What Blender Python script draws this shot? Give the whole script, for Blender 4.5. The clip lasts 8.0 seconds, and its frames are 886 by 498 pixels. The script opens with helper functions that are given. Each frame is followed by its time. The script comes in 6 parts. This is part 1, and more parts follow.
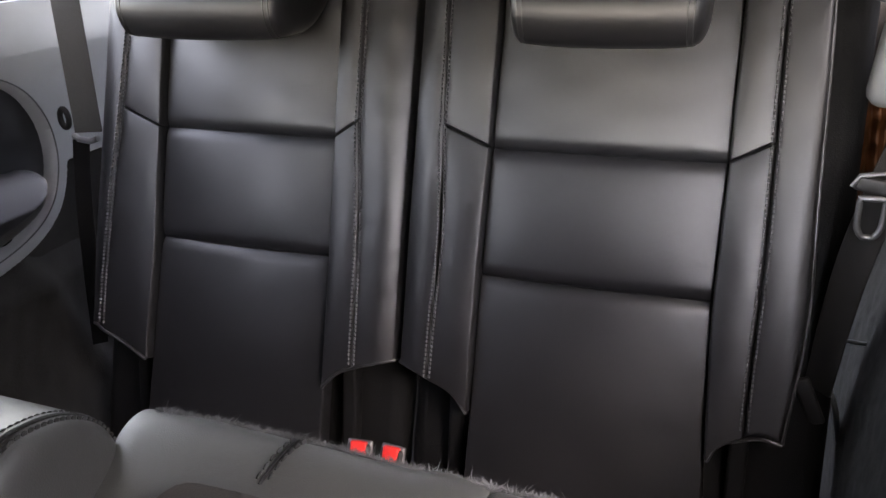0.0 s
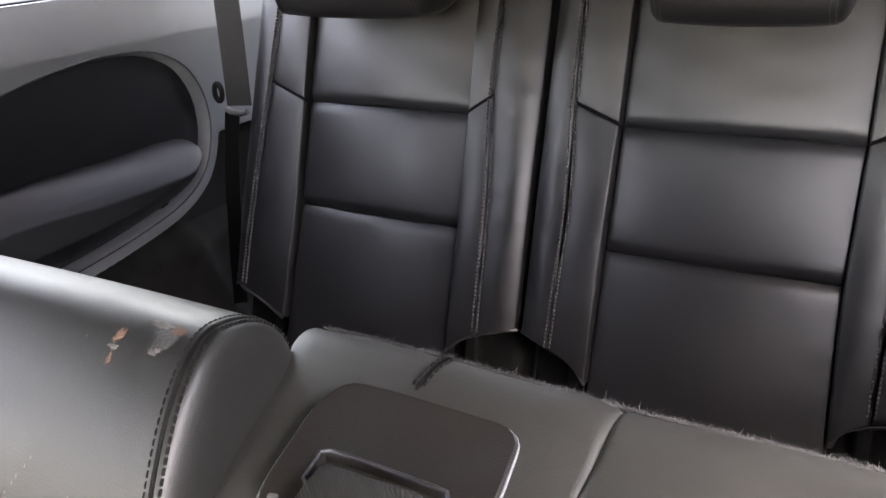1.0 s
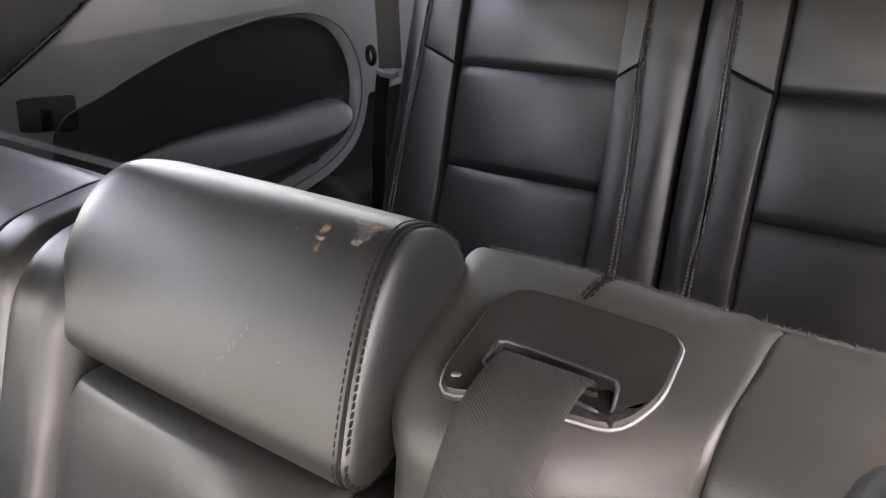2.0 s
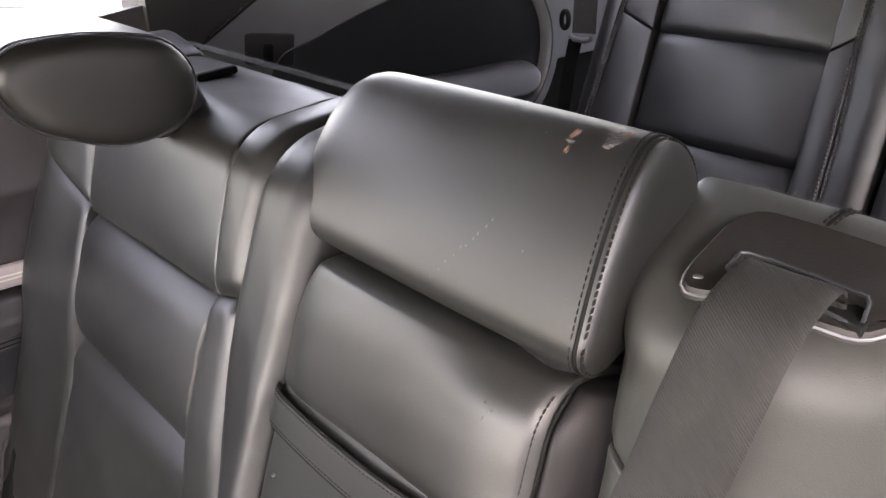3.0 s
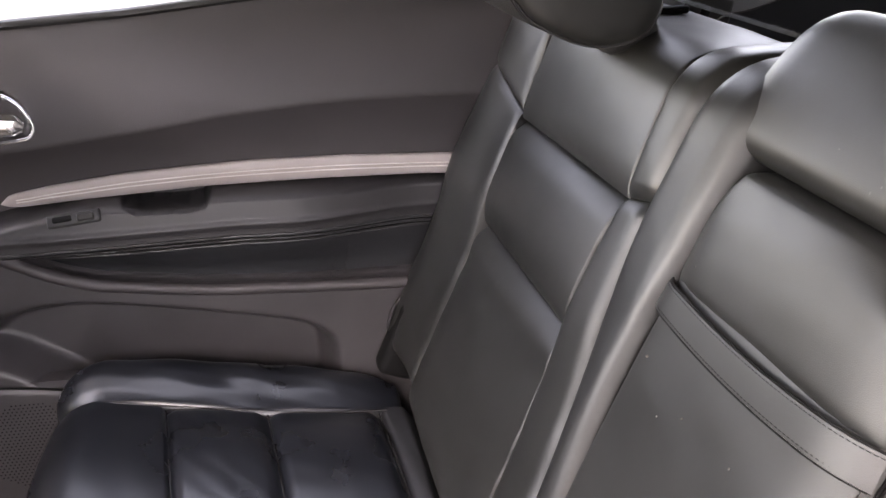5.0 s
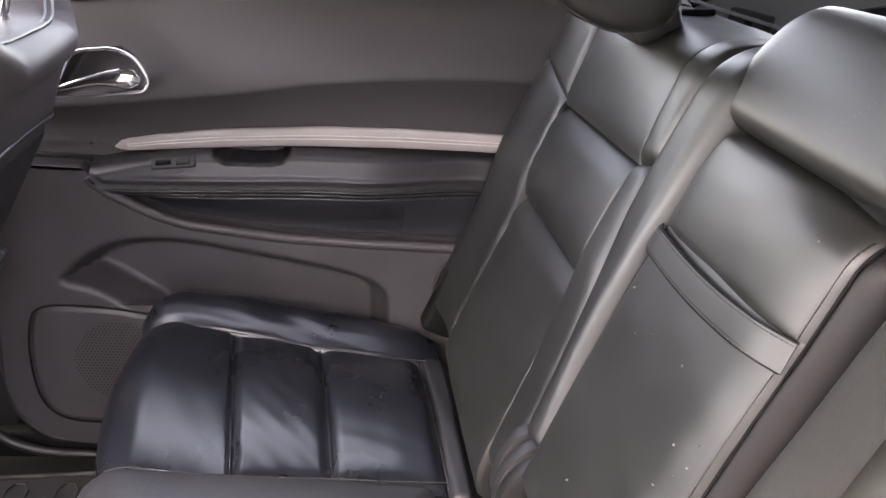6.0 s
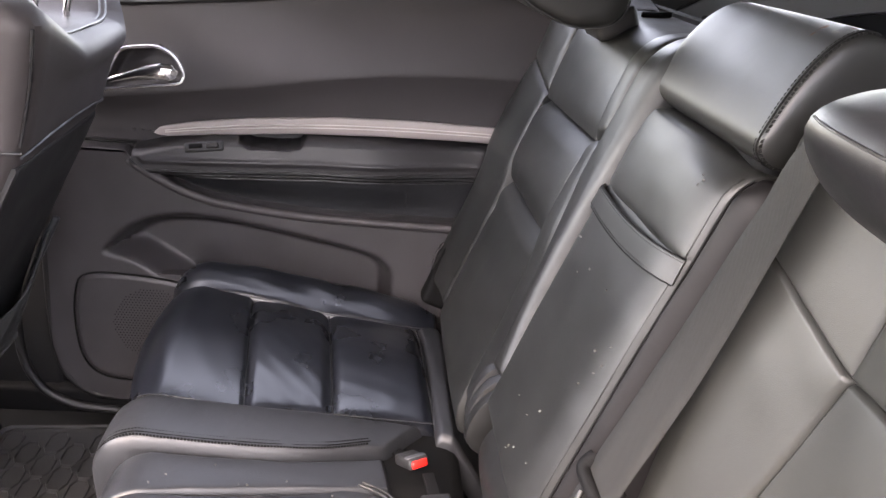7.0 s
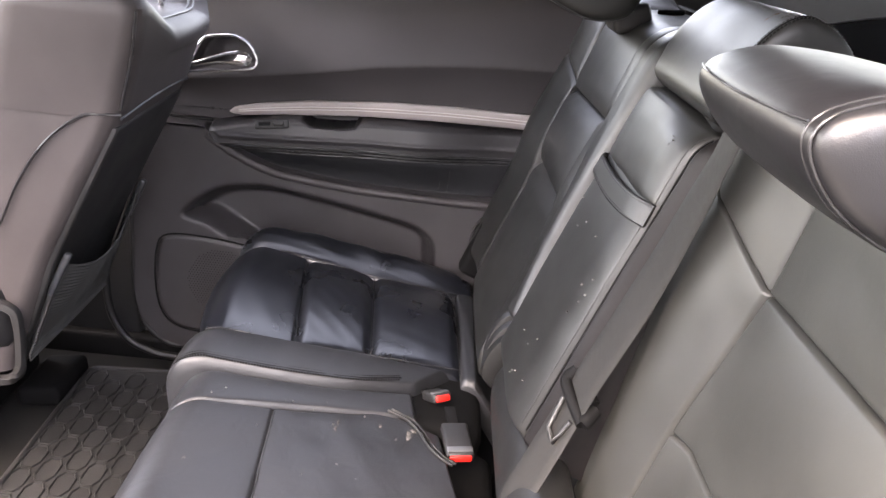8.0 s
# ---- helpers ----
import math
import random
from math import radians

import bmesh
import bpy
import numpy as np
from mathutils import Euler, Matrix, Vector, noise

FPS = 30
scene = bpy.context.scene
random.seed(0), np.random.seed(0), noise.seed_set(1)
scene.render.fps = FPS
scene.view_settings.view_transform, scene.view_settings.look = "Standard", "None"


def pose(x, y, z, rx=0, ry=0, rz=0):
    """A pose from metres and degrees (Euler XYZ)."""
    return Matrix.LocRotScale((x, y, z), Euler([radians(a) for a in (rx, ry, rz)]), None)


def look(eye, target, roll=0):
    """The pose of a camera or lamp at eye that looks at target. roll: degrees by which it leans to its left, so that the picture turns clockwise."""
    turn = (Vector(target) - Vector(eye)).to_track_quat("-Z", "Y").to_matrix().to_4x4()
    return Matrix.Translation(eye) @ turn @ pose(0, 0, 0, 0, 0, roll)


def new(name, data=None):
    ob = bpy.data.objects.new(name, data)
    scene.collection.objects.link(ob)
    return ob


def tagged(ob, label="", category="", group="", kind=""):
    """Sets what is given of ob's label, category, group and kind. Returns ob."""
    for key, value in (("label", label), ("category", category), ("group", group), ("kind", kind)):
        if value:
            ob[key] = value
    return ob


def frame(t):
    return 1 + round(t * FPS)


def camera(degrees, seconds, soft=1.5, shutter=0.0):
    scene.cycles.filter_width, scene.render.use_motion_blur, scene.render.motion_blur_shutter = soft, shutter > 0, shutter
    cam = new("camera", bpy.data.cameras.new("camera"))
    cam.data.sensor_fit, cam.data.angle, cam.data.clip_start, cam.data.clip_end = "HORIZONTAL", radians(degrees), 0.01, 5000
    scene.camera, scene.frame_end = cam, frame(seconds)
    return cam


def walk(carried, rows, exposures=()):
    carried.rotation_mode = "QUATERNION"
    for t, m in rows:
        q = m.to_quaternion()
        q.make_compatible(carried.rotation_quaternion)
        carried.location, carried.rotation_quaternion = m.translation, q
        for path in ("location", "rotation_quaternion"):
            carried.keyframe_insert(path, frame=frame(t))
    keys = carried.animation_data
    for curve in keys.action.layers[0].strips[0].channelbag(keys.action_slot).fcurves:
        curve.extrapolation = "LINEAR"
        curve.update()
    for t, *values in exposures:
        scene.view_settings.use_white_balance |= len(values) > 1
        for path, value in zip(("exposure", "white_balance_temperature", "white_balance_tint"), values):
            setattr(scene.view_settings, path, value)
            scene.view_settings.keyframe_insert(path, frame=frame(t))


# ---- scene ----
cam = camera(57.0, 8.0)
PATH = [
    (0, (0.482, -0.166, 1.285), (-0.19, 1.554, 0.516), -2.2),
    (0.5, (0.484, -0.193, 1.28), (-0.323, 1.468, 0.511), -2.8),
    (1, (0.486, -0.225, 1.275), (-0.435, 1.372, 0.5), -3.0),
    (2.5, (0.484, -0.327, 1.238), (-0.794, 0.982, 0.431), -2.5),
    (3, (0.472, -0.368, 1.22), (-0.926, 0.805, 0.402), -1.5),
    (3.5, (0.472, -0.401, 1.21), (-1.036, 0.616, 0.378), -1.6),
    (4, (0.481, -0.438, 1.199), (-1.133, 0.405, 0.372), -0.6),
    (4.5, (0.491, -0.469, 1.171), (-1.217, 0.162, 0.345), 1.5),
    (5, (0.534, -0.479, 1.161), (-1.226, -0.018, 0.332), 3.3),
    (6.3, (0.791, -0.453, 1.132), (-1.036, -0.195, 0.36), 6.1),
    (6.5, (0.833, -0.442, 1.13), (-1.001, -0.202, 0.369), 5.9),
    (7, (0.931, -0.416, 1.13), (-0.915, -0.206, 0.389), 6.1),
    (7.5, (1.042, -0.391, 1.135), (-0.815, -0.246, 0.406), 6.8),
    (8, (1.137, -0.36, 1.125), (-0.724, -0.312, 0.394), 6.5),
]
walk(cam, [(t, look(eye, target, roll)) for t, eye, target, roll in PATH], [(0.0, 5.6, 7900, 21), (1.2, 5.4, 8000, 21), (2.5, 5.2, 8300, 23), (3.5, 5.24, 8300, 23), (4.5, 5.02, 8300, 22), (6.3, 5.05, 8100, 21), (8.0, 4.95, 8000, 20)])

# ---- light ----
world = bpy.data.worlds.new("daylight")
scene.world = world
world.use_nodes = True
SUN_UP, SUN_AROUND = 55.0, 122.0
wn = world.node_tree
sky = wn.nodes.new("ShaderNodeTexSky")
sky.sky_type, sky.sun_disc = "NISHITA", False
sky.sun_elevation, sky.sun_rotation = radians(SUN_UP), radians(SUN_AROUND)
sky.dust_density, sky.ozone_density = 1.5, 1.0
haze = wn.nodes.new("ShaderNodeHueSaturation")
haze.inputs["Saturation"].default_value = 0.65
wn.links.new(sky.outputs["Color"], haze.inputs["Color"])
wn.links.new(haze.outputs["Color"], wn.nodes["Background"].inputs["Color"])
wn.nodes["Background"].inputs["Strength"].default_value = 0.15
sun_data = bpy.data.lights.new("sun", "SUN")
sun_data.energy, sun_data.angle, sun_data.color = 0.4, radians(70), (1.0, 0.95, 0.88)
sun = new("sun", sun_data)
sun.matrix_world = look((0, 0, 0), (-math.sin(radians(SUN_AROUND)) * math.cos(radians(SUN_UP)), -math.cos(radians(SUN_AROUND)) * math.cos(radians(SUN_UP)), -math.sin(radians(SUN_UP))))


# ---- materials ----
def material(name, colour, rough=0.5, metal=0.0, grain=0.0, grain_scale=900.0, vary=0.15, vary_scale=9.0, spec=0.5, kind="noise", coat=0.0, wear=0.0, wear_colour=(0.5, 0.48, 0.46), crease=0.0):
    """A procedural surface: colour and gloss that vary broadly, fine relief, and small scuffs."""
    m = bpy.data.materials.new(name)
    m.use_nodes = True
    nt = m.node_tree
    N, L = nt.nodes, nt.links
    b = N["Principled BSDF"]
    b.inputs["Metallic"].default_value = metal
    b.inputs["Specular IOR Level"].default_value = spec
    b.inputs["Coat Weight"].default_value = coat
    co = N.new("ShaderNodeTexCoord")
    big = N.new("ShaderNodeTexNoise")
    big.inputs["Scale"].default_value, big.inputs["Detail"].default_value = vary_scale, 5.0
    L.new(co.outputs["Object"], big.inputs["Vector"])
    ramp = N.new("ShaderNodeMapRange")
    ramp.inputs["From Min"].default_value, ramp.inputs["From Max"].default_value = 0.3, 0.7
    ramp.inputs["To Min"].default_value, ramp.inputs["To Max"].default_value = 1 - vary, 1 + vary
    L.new(big.outputs["Fac"], ramp.inputs["Value"])
    mul = N.new("ShaderNodeVectorMath")
    mul.operation = "SCALE"
    mul.inputs[0].default_value = colour
    L.new(ramp.outputs["Result"], mul.inputs["Scale"])
    top = mul.outputs["Vector"]
    if wear:
        specks = N.new("ShaderNodeTexNoise")
        specks.inputs["Scale"].default_value, specks.inputs["Detail"].default_value = 55.0, 3.0
        L.new(co.outputs["Object"], specks.inputs["Vector"])
        cut = N.new("ShaderNodeMapRange")
        cut.inputs["From Min"].default_value, cut.inputs["From Max"].default_value = 0.785 - wear, 0.805 - wear
        L.new(specks.outputs["Fac"], cut.inputs["Value"])
        mix = N.new("ShaderNodeMix")
        mix.data_type = "RGBA"
        L.new(cut.outputs["Result"], mix.inputs["Factor"])
        L.new(top, mix.inputs["A"])
        mix.inputs["B"].default_value = (*wear_colour, 1)
        top = mix.outputs["Result"]
    L.new(top, b.inputs["Base Color"])
    r2 = N.new("ShaderNodeMapRange")
    r2.inputs["From Min"].default_value, r2.inputs["From Max"].default_value = 0.3, 0.7
    r2.inputs["To Min"].default_value, r2.inputs["To Max"].default_value = max(0.02, rough * 0.88), min(1, rough * 1.12)
    L.new(big.outputs["Fac"], r2.inputs["Value"])
    L.new(r2.outputs["Result"], b.inputs["Roughness"])
    height = None
    if grain:
        if kind == "leather":
            fine = N.new("ShaderNodeTexVoronoi")
            fine.feature = "DISTANCE_TO_EDGE"
            out = fine.outputs["Distance"]
        elif kind == "weave":
            fine = N.new("ShaderNodeTexWave")
            fine.bands_direction = "DIAGONAL"
            fine.inputs["Distortion"].default_value = 2.0
            out = fine.outputs["Fac"]
        else:
            fine = N.new("ShaderNodeTexNoise")
            fine.inputs["Detail"].default_value = 4.0
            out = fine.outputs["Fac"]
        fine.inputs["Scale"].default_value = grain_scale
        L.new(co.outputs["Object"], fine.inputs["Vector"])
        bump = N.new("ShaderNodeBump")
        bump.inputs["Strength"].default_value, bump.inputs["Distance"].default_value = grain, 0.001
        L.new(out, bump.inputs["Height"])
        height = bump
    if crease:
        soft = N.new("ShaderNodeTexNoise")
        soft.inputs["Scale"].default_value, soft.inputs["Detail"].default_value = 22.0, 3.0
        soft.inputs["Distortion"].default_value = 0.8
        L.new(co.outputs["Object"], soft.inputs["Vector"])
        b2 = N.new("ShaderNodeBump")
        b2.inputs["Strength"].default_value, b2.inputs["Distance"].default_value = crease, 0.006
        L.new(soft.outputs["Fac"], b2.inputs["Height"])
        if height:
            L.new(height.outputs["Normal"], b2.inputs["Normal"])
        height = b2
    if height:
        L.new(height.outputs["Normal"], b.inputs["Normal"])
    return m


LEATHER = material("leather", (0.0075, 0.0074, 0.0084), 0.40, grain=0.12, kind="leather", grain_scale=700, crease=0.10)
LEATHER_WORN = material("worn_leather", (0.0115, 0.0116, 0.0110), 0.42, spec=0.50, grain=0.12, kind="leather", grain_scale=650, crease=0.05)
# The blue sheen on the cushions is put into the next two base colours.
LEATHER_SHINY = material("polished_leather", (0.0060, 0.0070, 0.0100), 0.29, spec=0.8, grain=0.04, kind="leather", grain_scale=650)
LEATHER_SEAT = material("seat_leather", (0.0150, 0.0158, 0.0180), 0.45, spec=0.6, grain=0.14, kind="leather", grain_scale=650, crease=0.20)
LEATHER_BROWN = material("brown_black_leather", (0.0050, 0.0042, 0.0044), 0.52, spec=0.22, grain=0.14, kind="leather", grain_scale=650, crease=0.16)
LEATHER_SIDE = material("vinyl", (0.0080, 0.0080, 0.0078), 0.42, spec=0.5, grain=0.12, kind="leather", grain_scale=800, crease=0.14)
# Same black leather made paler, standing in for light reflected on the driver's seat.
LEATHER_LIT = material("lit_leather", (0.0240, 0.0245, 0.0224), 0.46, spec=0.5, grain=0.15, kind="leather", grain_scale=650, crease=0.08)
THREAD_BLACK = material("black_thread", (0.005, 0.005, 0.005), 0.8, spec=0.2, grain=0.4, grain_scale=1500)
THREAD = material("thread", (0.062, 0.062, 0.065), 0.7, spec=0.3, grain=0.4, grain_scale=1500)
PIPING = material("piping", (0.022, 0.022, 0.023), 0.30, grain=0.1)
SHELL = material("seat_shell", (0.0030, 0.0030, 0.0032), 0.75, spec=0.15, grain=0.5, grain_scale=500)
PLASTIC = material("dark_plastic", (0.013, 0.0128, 0.0133), 0.5, grain=0.35, grain_scale=900)
PLASTIC_GREY = material("grey_plastic", (0.165, 0.174, 0.186), 0.46, spec=0.8, grain=0.25, grain_scale=900, vary=0.08)
PLASTIC_BLUE = material("armrest_plastic", (0.026, 0.028, 0.032), 0.45, grain=0.3, grain_scale=900, vary=0.08)
PLASTIC_NAVY = material("dark_lining", (0.020, 0.022, 0.027), 0.48, grain=0.3, grain_scale=900, vary=0.08)
PLASTIC_BROWN = material("bezel_plastic", (0.0075, 0.0064, 0.0056), 0.46, spec=0.5, grain=0.35, grain_scale=900, vary=0.4, vary_scale=300)
FRONT = material("front_leather", (0.045, 0.0385, 0.0385), 0.56, spec=0.35, grain=0.15, kind="leather", grain_scale=650, crease=0.05)
DOOR_SOFT = material("door_vinyl", (0.0340, 0.0300, 0.0318), 0.55, grain=0.4, grain_scale=800, vary=0.1)
DOOR_ARM = material("armrest_vinyl", (0.0200, 0.0188, 0.0205), 0.42, grain=0.3, grain_scale=800, vary=0.1)
DOOR_LOW = material("door_plastic", (0.0310, 0.0285, 0.0305), 0.42, grain=0.5, grain_scale=900, vary=0.2)
TRIM = material("brushed_trim", (0.31, 0.275, 0.263), 0.42, metal=0.0, spec=0.5, grain=0.02, grain_scale=1400, vary=0.06)
TRIM_LIGHT = material("trim_inlay", (0.55, 0.50, 0.48), 0.5, vary=0.05)
CHROME = material("chrome", (0.82, 0.82, 0.84), 0.10, metal=1.0, vary=0.03)
STEEL = material("steel", (0.20, 0.20, 0.205), 0.42, metal=0.8, grain=0.1, vary=0.1)
STEEL_DARK = material("dull_steel", (0.05, 0.05, 0.05), 0.5, metal=0.6, vary=0.1)
RED = material("red_plastic", (0.62, 0.02, 0.015), 0.35, vary=0.05)
WEBBING_DARK = material("black_webbing", (0.011, 0.011, 0.011), 0.6, grain=1.0, grain_scale=420, kind="weave", vary=0.1)
WEBBING = material("belt_webbing", (0.0125, 0.0122, 0.0114), 0.66, spec=0.28, grain=0.35, grain_scale=230, kind="weave", vary=0.35, vary_scale=320)
CARPET = material("carpet", (0.0085, 0.0085, 0.0083), 0.95, spec=0.2, grain=1.0, grain_scale=420, vary=0.4, vary_scale=30)
RUBBER = material("rubber_mat", (0.015, 0.0147, 0.0147), 0.62, grain=0.5, grain_scale=600, vary=0.3, vary_scale=14)
HEADLINER = material("headliner", (0.085, 0.082, 0.078), 0.9, grain=0.5, grain_scale=700, vary=0.05)
FOAM = material("bare_foam", (0.10, 0.056, 0.038), 0.85, grain=0.8, grain_scale=500, vary=0.3, vary_scale=90)
SCUFF = material("scuffed_leather", (0.026, 0.0245, 0.024), 0.55, grain=0.8, grain_scale=600, vary=0.5, vary_scale=120)
SCUFF_PALE = material("abraded_leather", (0.085, 0.078, 0.072), 0.7, grain=0.8, grain_scale=600, vary=0.6, vary_scale=160)
NICK = material("nick", (0.085, 0.082, 0.078), 0.8)
NET = material("net", (0.045, 0.045, 0.044), 0.8, grain=0.5, grain_scale=500)
BODY = material("car_paint", (0.35, 0.35, 0.37), 0.3, coat=0.5, vary=0.03)
COPPER = material("copper_lining", (0.11, 0.040, 0.014), 0.32, metal=0.5, grain=0.6, grain_scale=120, vary=0.3, vary_scale=40)
CARPET_GREY = material("grey_carpet", (0.030, 0.031, 0.029), 0.95, grain=1.0, grain_scale=420, vary=0.6, vary_scale=60)
FRINGE = material("frayed_carpet", (0.052, 0.054, 0.055), 0.95, vary=0.5, vary_scale=60)
GROUND = material("bounce_grey", (0.20, 0.19, 0.17), 0.9, grain=0.8, grain_scale=60, vary=0.2, vary_scale=0.8)
PLASTER = material("grey_render", (0.30, 0.29, 0.275), 0.9, grain=0.8, grain_scale=80, vary=0.2, vary_scale=1.5)
GLASS = bpy.data.materials.new("window_glass")
GLASS.use_nodes = True
gn = GLASS.node_tree
gb = gn.nodes["Principled BSDF"]
gb.inputs["Base Color"].default_value, gb.inputs["Roughness"].default_value = (0.01, 0.01, 0.01, 1), 0.02
clear = gn.nodes.new("ShaderNodeBsdfTransparent")
clear.inputs["Color"].default_value = (0.60, 0.615, 0.622, 1)
both = gn.nodes.new("ShaderNodeMixShader")
both.inputs["Fac"].default_value = 0.12
gn.links.new(clear.outputs["BSDF"], both.inputs[1])
gn.links.new(gb.outputs["BSDF"], both.inputs[2])
gn.links.new(both.outputs["Shader"], gn.nodes["Material Output"].inputs["Surface"])

GLASS_CLEAR = GLASS.copy()
GLASS_CLEAR.name = "clear_glass"
GLASS_CLEAR.node_tree.nodes[clear.name].inputs["Color"].default_value = (0.58, 0.595, 0.595, 1)

GLASS_DARK = GLASS.copy()
GLASS_DARK.name = "privacy_glass"
GLASS_DARK.node_tree.nodes[clear.name].inputs["Color"].default_value = (0.16, 0.165, 0.165, 1)


# ---- builders ----
def thing(name, at=(0, 0, 0), **tags):
    ob = new(name)
    ob.location = at
    ob.empty_display_size = 0.05
    return tagged(ob, **tags)


def add(name, verts, faces, mat, parent=None, label="", smooth=40, flip=False):
    """One mesh object in world coordinates, under its parent."""
    me = bpy.data.meshes.new(name)
    if flip:
        faces = [tuple(reversed(f)) for f in faces]
    me.from_pydata([tuple(v) for v in verts], [], faces)
    me.materials.append(mat)
    if smooth:
        me.shade_smooth()
        me.set_sharp_from_angle(angle=radians(smooth))
    ob = new(name, me)
    if parent:
        ob.parent = parent
        off = Vector(parent.location)
        p = parent.parent
        while p:
            off += Vector(p.location)
            p = p.parent
        me.transform(Matrix.Translation(-off))
    if label:
        ob["label"] = label
    return ob


def part(name, bm, mat, parent=None, label="", smooth=40):
    bmesh.ops.recalc_face_normals(bm, faces=bm.faces)
    bm.verts.index_update()
    v = [tuple(x.co) for x in bm.verts]
    f = [tuple(x.index for x in g.verts) for g in bm.faces]
    bm.free()
    return add(name, v, f, mat, parent, label, smooth)


def block(size, at, turn=(0, 0, 0), bevel=0.004, seg=3):
    """A bevelled block."""
    bm = bmesh.new()
    bmesh.ops.create_cube(bm, size=1)
    bmesh.ops.scale(bm, vec=size, verts=bm.verts)
    if bevel:
        bmesh.ops.bevel(bm, geom=list(bm.edges), offset=min(bevel, min(size) * 0.49), segments=seg, profile=0.5, affect="EDGES")
    bmesh.ops.transform(bm, matrix=pose(*at, *turn), verts=bm.verts)
    return bm


def smooth_line(values, t):
    """A smooth curve through evenly spaced values; t is an array from 0 to 1."""
    if np.isscalar(values):
        return np.full_like(t, float(values))
    p = np.array(values, float)
    n = len(p)
    if n == 2:
        return p[0] + (p[1] - p[0]) * t
    q = np.concatenate([[2 * p[0] - p[1]], p, [2 * p[-1] - p[-2]]])
    s = np.clip(t * (n - 1), 0, n - 1 - 1e-9)
    i = s.astype(int)
    f = s - i
    a, b, c, d = q[i], q[i + 1], q[i + 2], q[i + 3]
    return 0.5 * (2 * b + (c - a) * f + (2 * a - 5 * b + 4 * c - d) * f ** 2 + (3 * b - a - 3 * c + d) * f ** 3)


def path3(points, n):
    """A smooth line through points in space."""
    p = np.array(points, float)
    t = np.linspace(0, 1, n)
    return np.stack([smooth_line(list(p[:, k]), t) for k in range(3)], 1)


def tube(name, points, radius, mat, parent=None, label="", sides=6, closed=False):
    """A round cord along points."""
    p = np.array(points, float)
    n = len(p)
    d = np.roll(p, -1, 0) - np.roll(p, 1, 0)
    if not closed:
        d[0], d[-1] = p[1] - p[0], p[-1] - p[-2]
    d /= np.linalg.norm(d, axis=1)[:, None] + 1e-12
    ref = np.array([0.31, 0.52, 0.79])
    u = np.cross(d, ref)
    u /= np.linalg.norm(u, axis=1)[:, None]
    w = np.cross(d, u)
    a = np.linspace(0, 2 * np.pi, sides, endpoint=False)
    v = (p[:, None] + radius * (np.cos(a)[None, :, None] * u[:, None] + np.sin(a)[None, :, None] * w[:, None])).reshape(-1, 3)
    f = []
    for i in range(n if closed else n - 1):
        j = (i + 1) % n
        for k in range(sides):
            l = (k + 1) % sides
            f.append((i * sides + k, i * sides + l, j * sides + l, j * sides + k))
    if not closed:
        f += [tuple(range(sides)), tuple((n - 1) * sides + k for k in reversed(range(sides)))]
    return add(name, v, f, mat, parent, label, 60)


def stitches(name, points, normals, mat, parent, length=0.0045, gap=0.0022, wide=0.0013, lift=0.0004):
    """A row of raised thread stitches along points."""
    p, nn = np.array(points, float), np.array(normals, float)
    seg = np.linalg.norm(np.diff(p, axis=0), axis=1)
    s = np.concatenate([[0], np.cumsum(seg)])
    v, f = [], []
    x = 0.003
    while x + length < s[-1]:
        a = np.array([np.interp(x, s, p[:, k]) for k in range(3)])
        b = np.array([np.interp(x + length, s, p[:, k]) for k in range(3)])
        n = np.array([np.interp(x, s, nn[:, k]) for k in range(3)])
        n /= np.linalg.norm(n)
        side = np.cross(b - a, n)
        side *= wide / 2 / (np.linalg.norm(side) + 1e-12)
        o = len(v)
        mid = (a + b) / 2 + n * (lift + wide * 0.5)
        for q in (a, b):
            v += [q + side - n * 0.003, q + side * 0.6 + n * lift, q - side * 0.6 + n * lift, q - side - n * 0.003]
        v += [mid + side * 0.6, mid - side * 0.6]
        f += [(o, o + 1, o + 8, o + 5, o + 4), (o + 1, o + 2, o + 9, o + 8), (o + 8, o + 9, o + 6, o + 5), (o + 2, o + 3, o + 7, o + 6, o + 9), (o, o + 3, o + 2, o + 1), (o + 4, o + 5, o + 6, o + 7), (o, o + 4, o + 7, o + 3)]
        x += length + gap
    ob = add(name, v, f, mat, parent, smooth=0)
    return tagged(ob, kind="stuff")


def ripple(a, b, seed, scale):
    """Smooth unevenness over a surface, about -1 to 1."""
    r = np.random.RandomState(seed)
    out = np.zeros_like(a)
    for k in range(7):
        w = r.normal(size=2) * scale * (1 + 0.5 * k)
        out += np.sin(a * w[0] + b * w[1] + r.uniform(0, 6.28)) / (1.5 + 0.6 * k)
    return out / 2.5


def spaced(n, length, r):
    """0 to 1 in n steps, with closer ones within r of both ends of that length."""
    near = np.array([0, 0.12, 0.26, 0.42, 0.62, 0.82, 1.0, 1.4]) * min(r / max(length, 1e-6), 0.28)
    return np.concatenate([near, np.linspace(near[-1], 1 - near[-1], n - 14)[1:-1], 1 - near[::-1]])


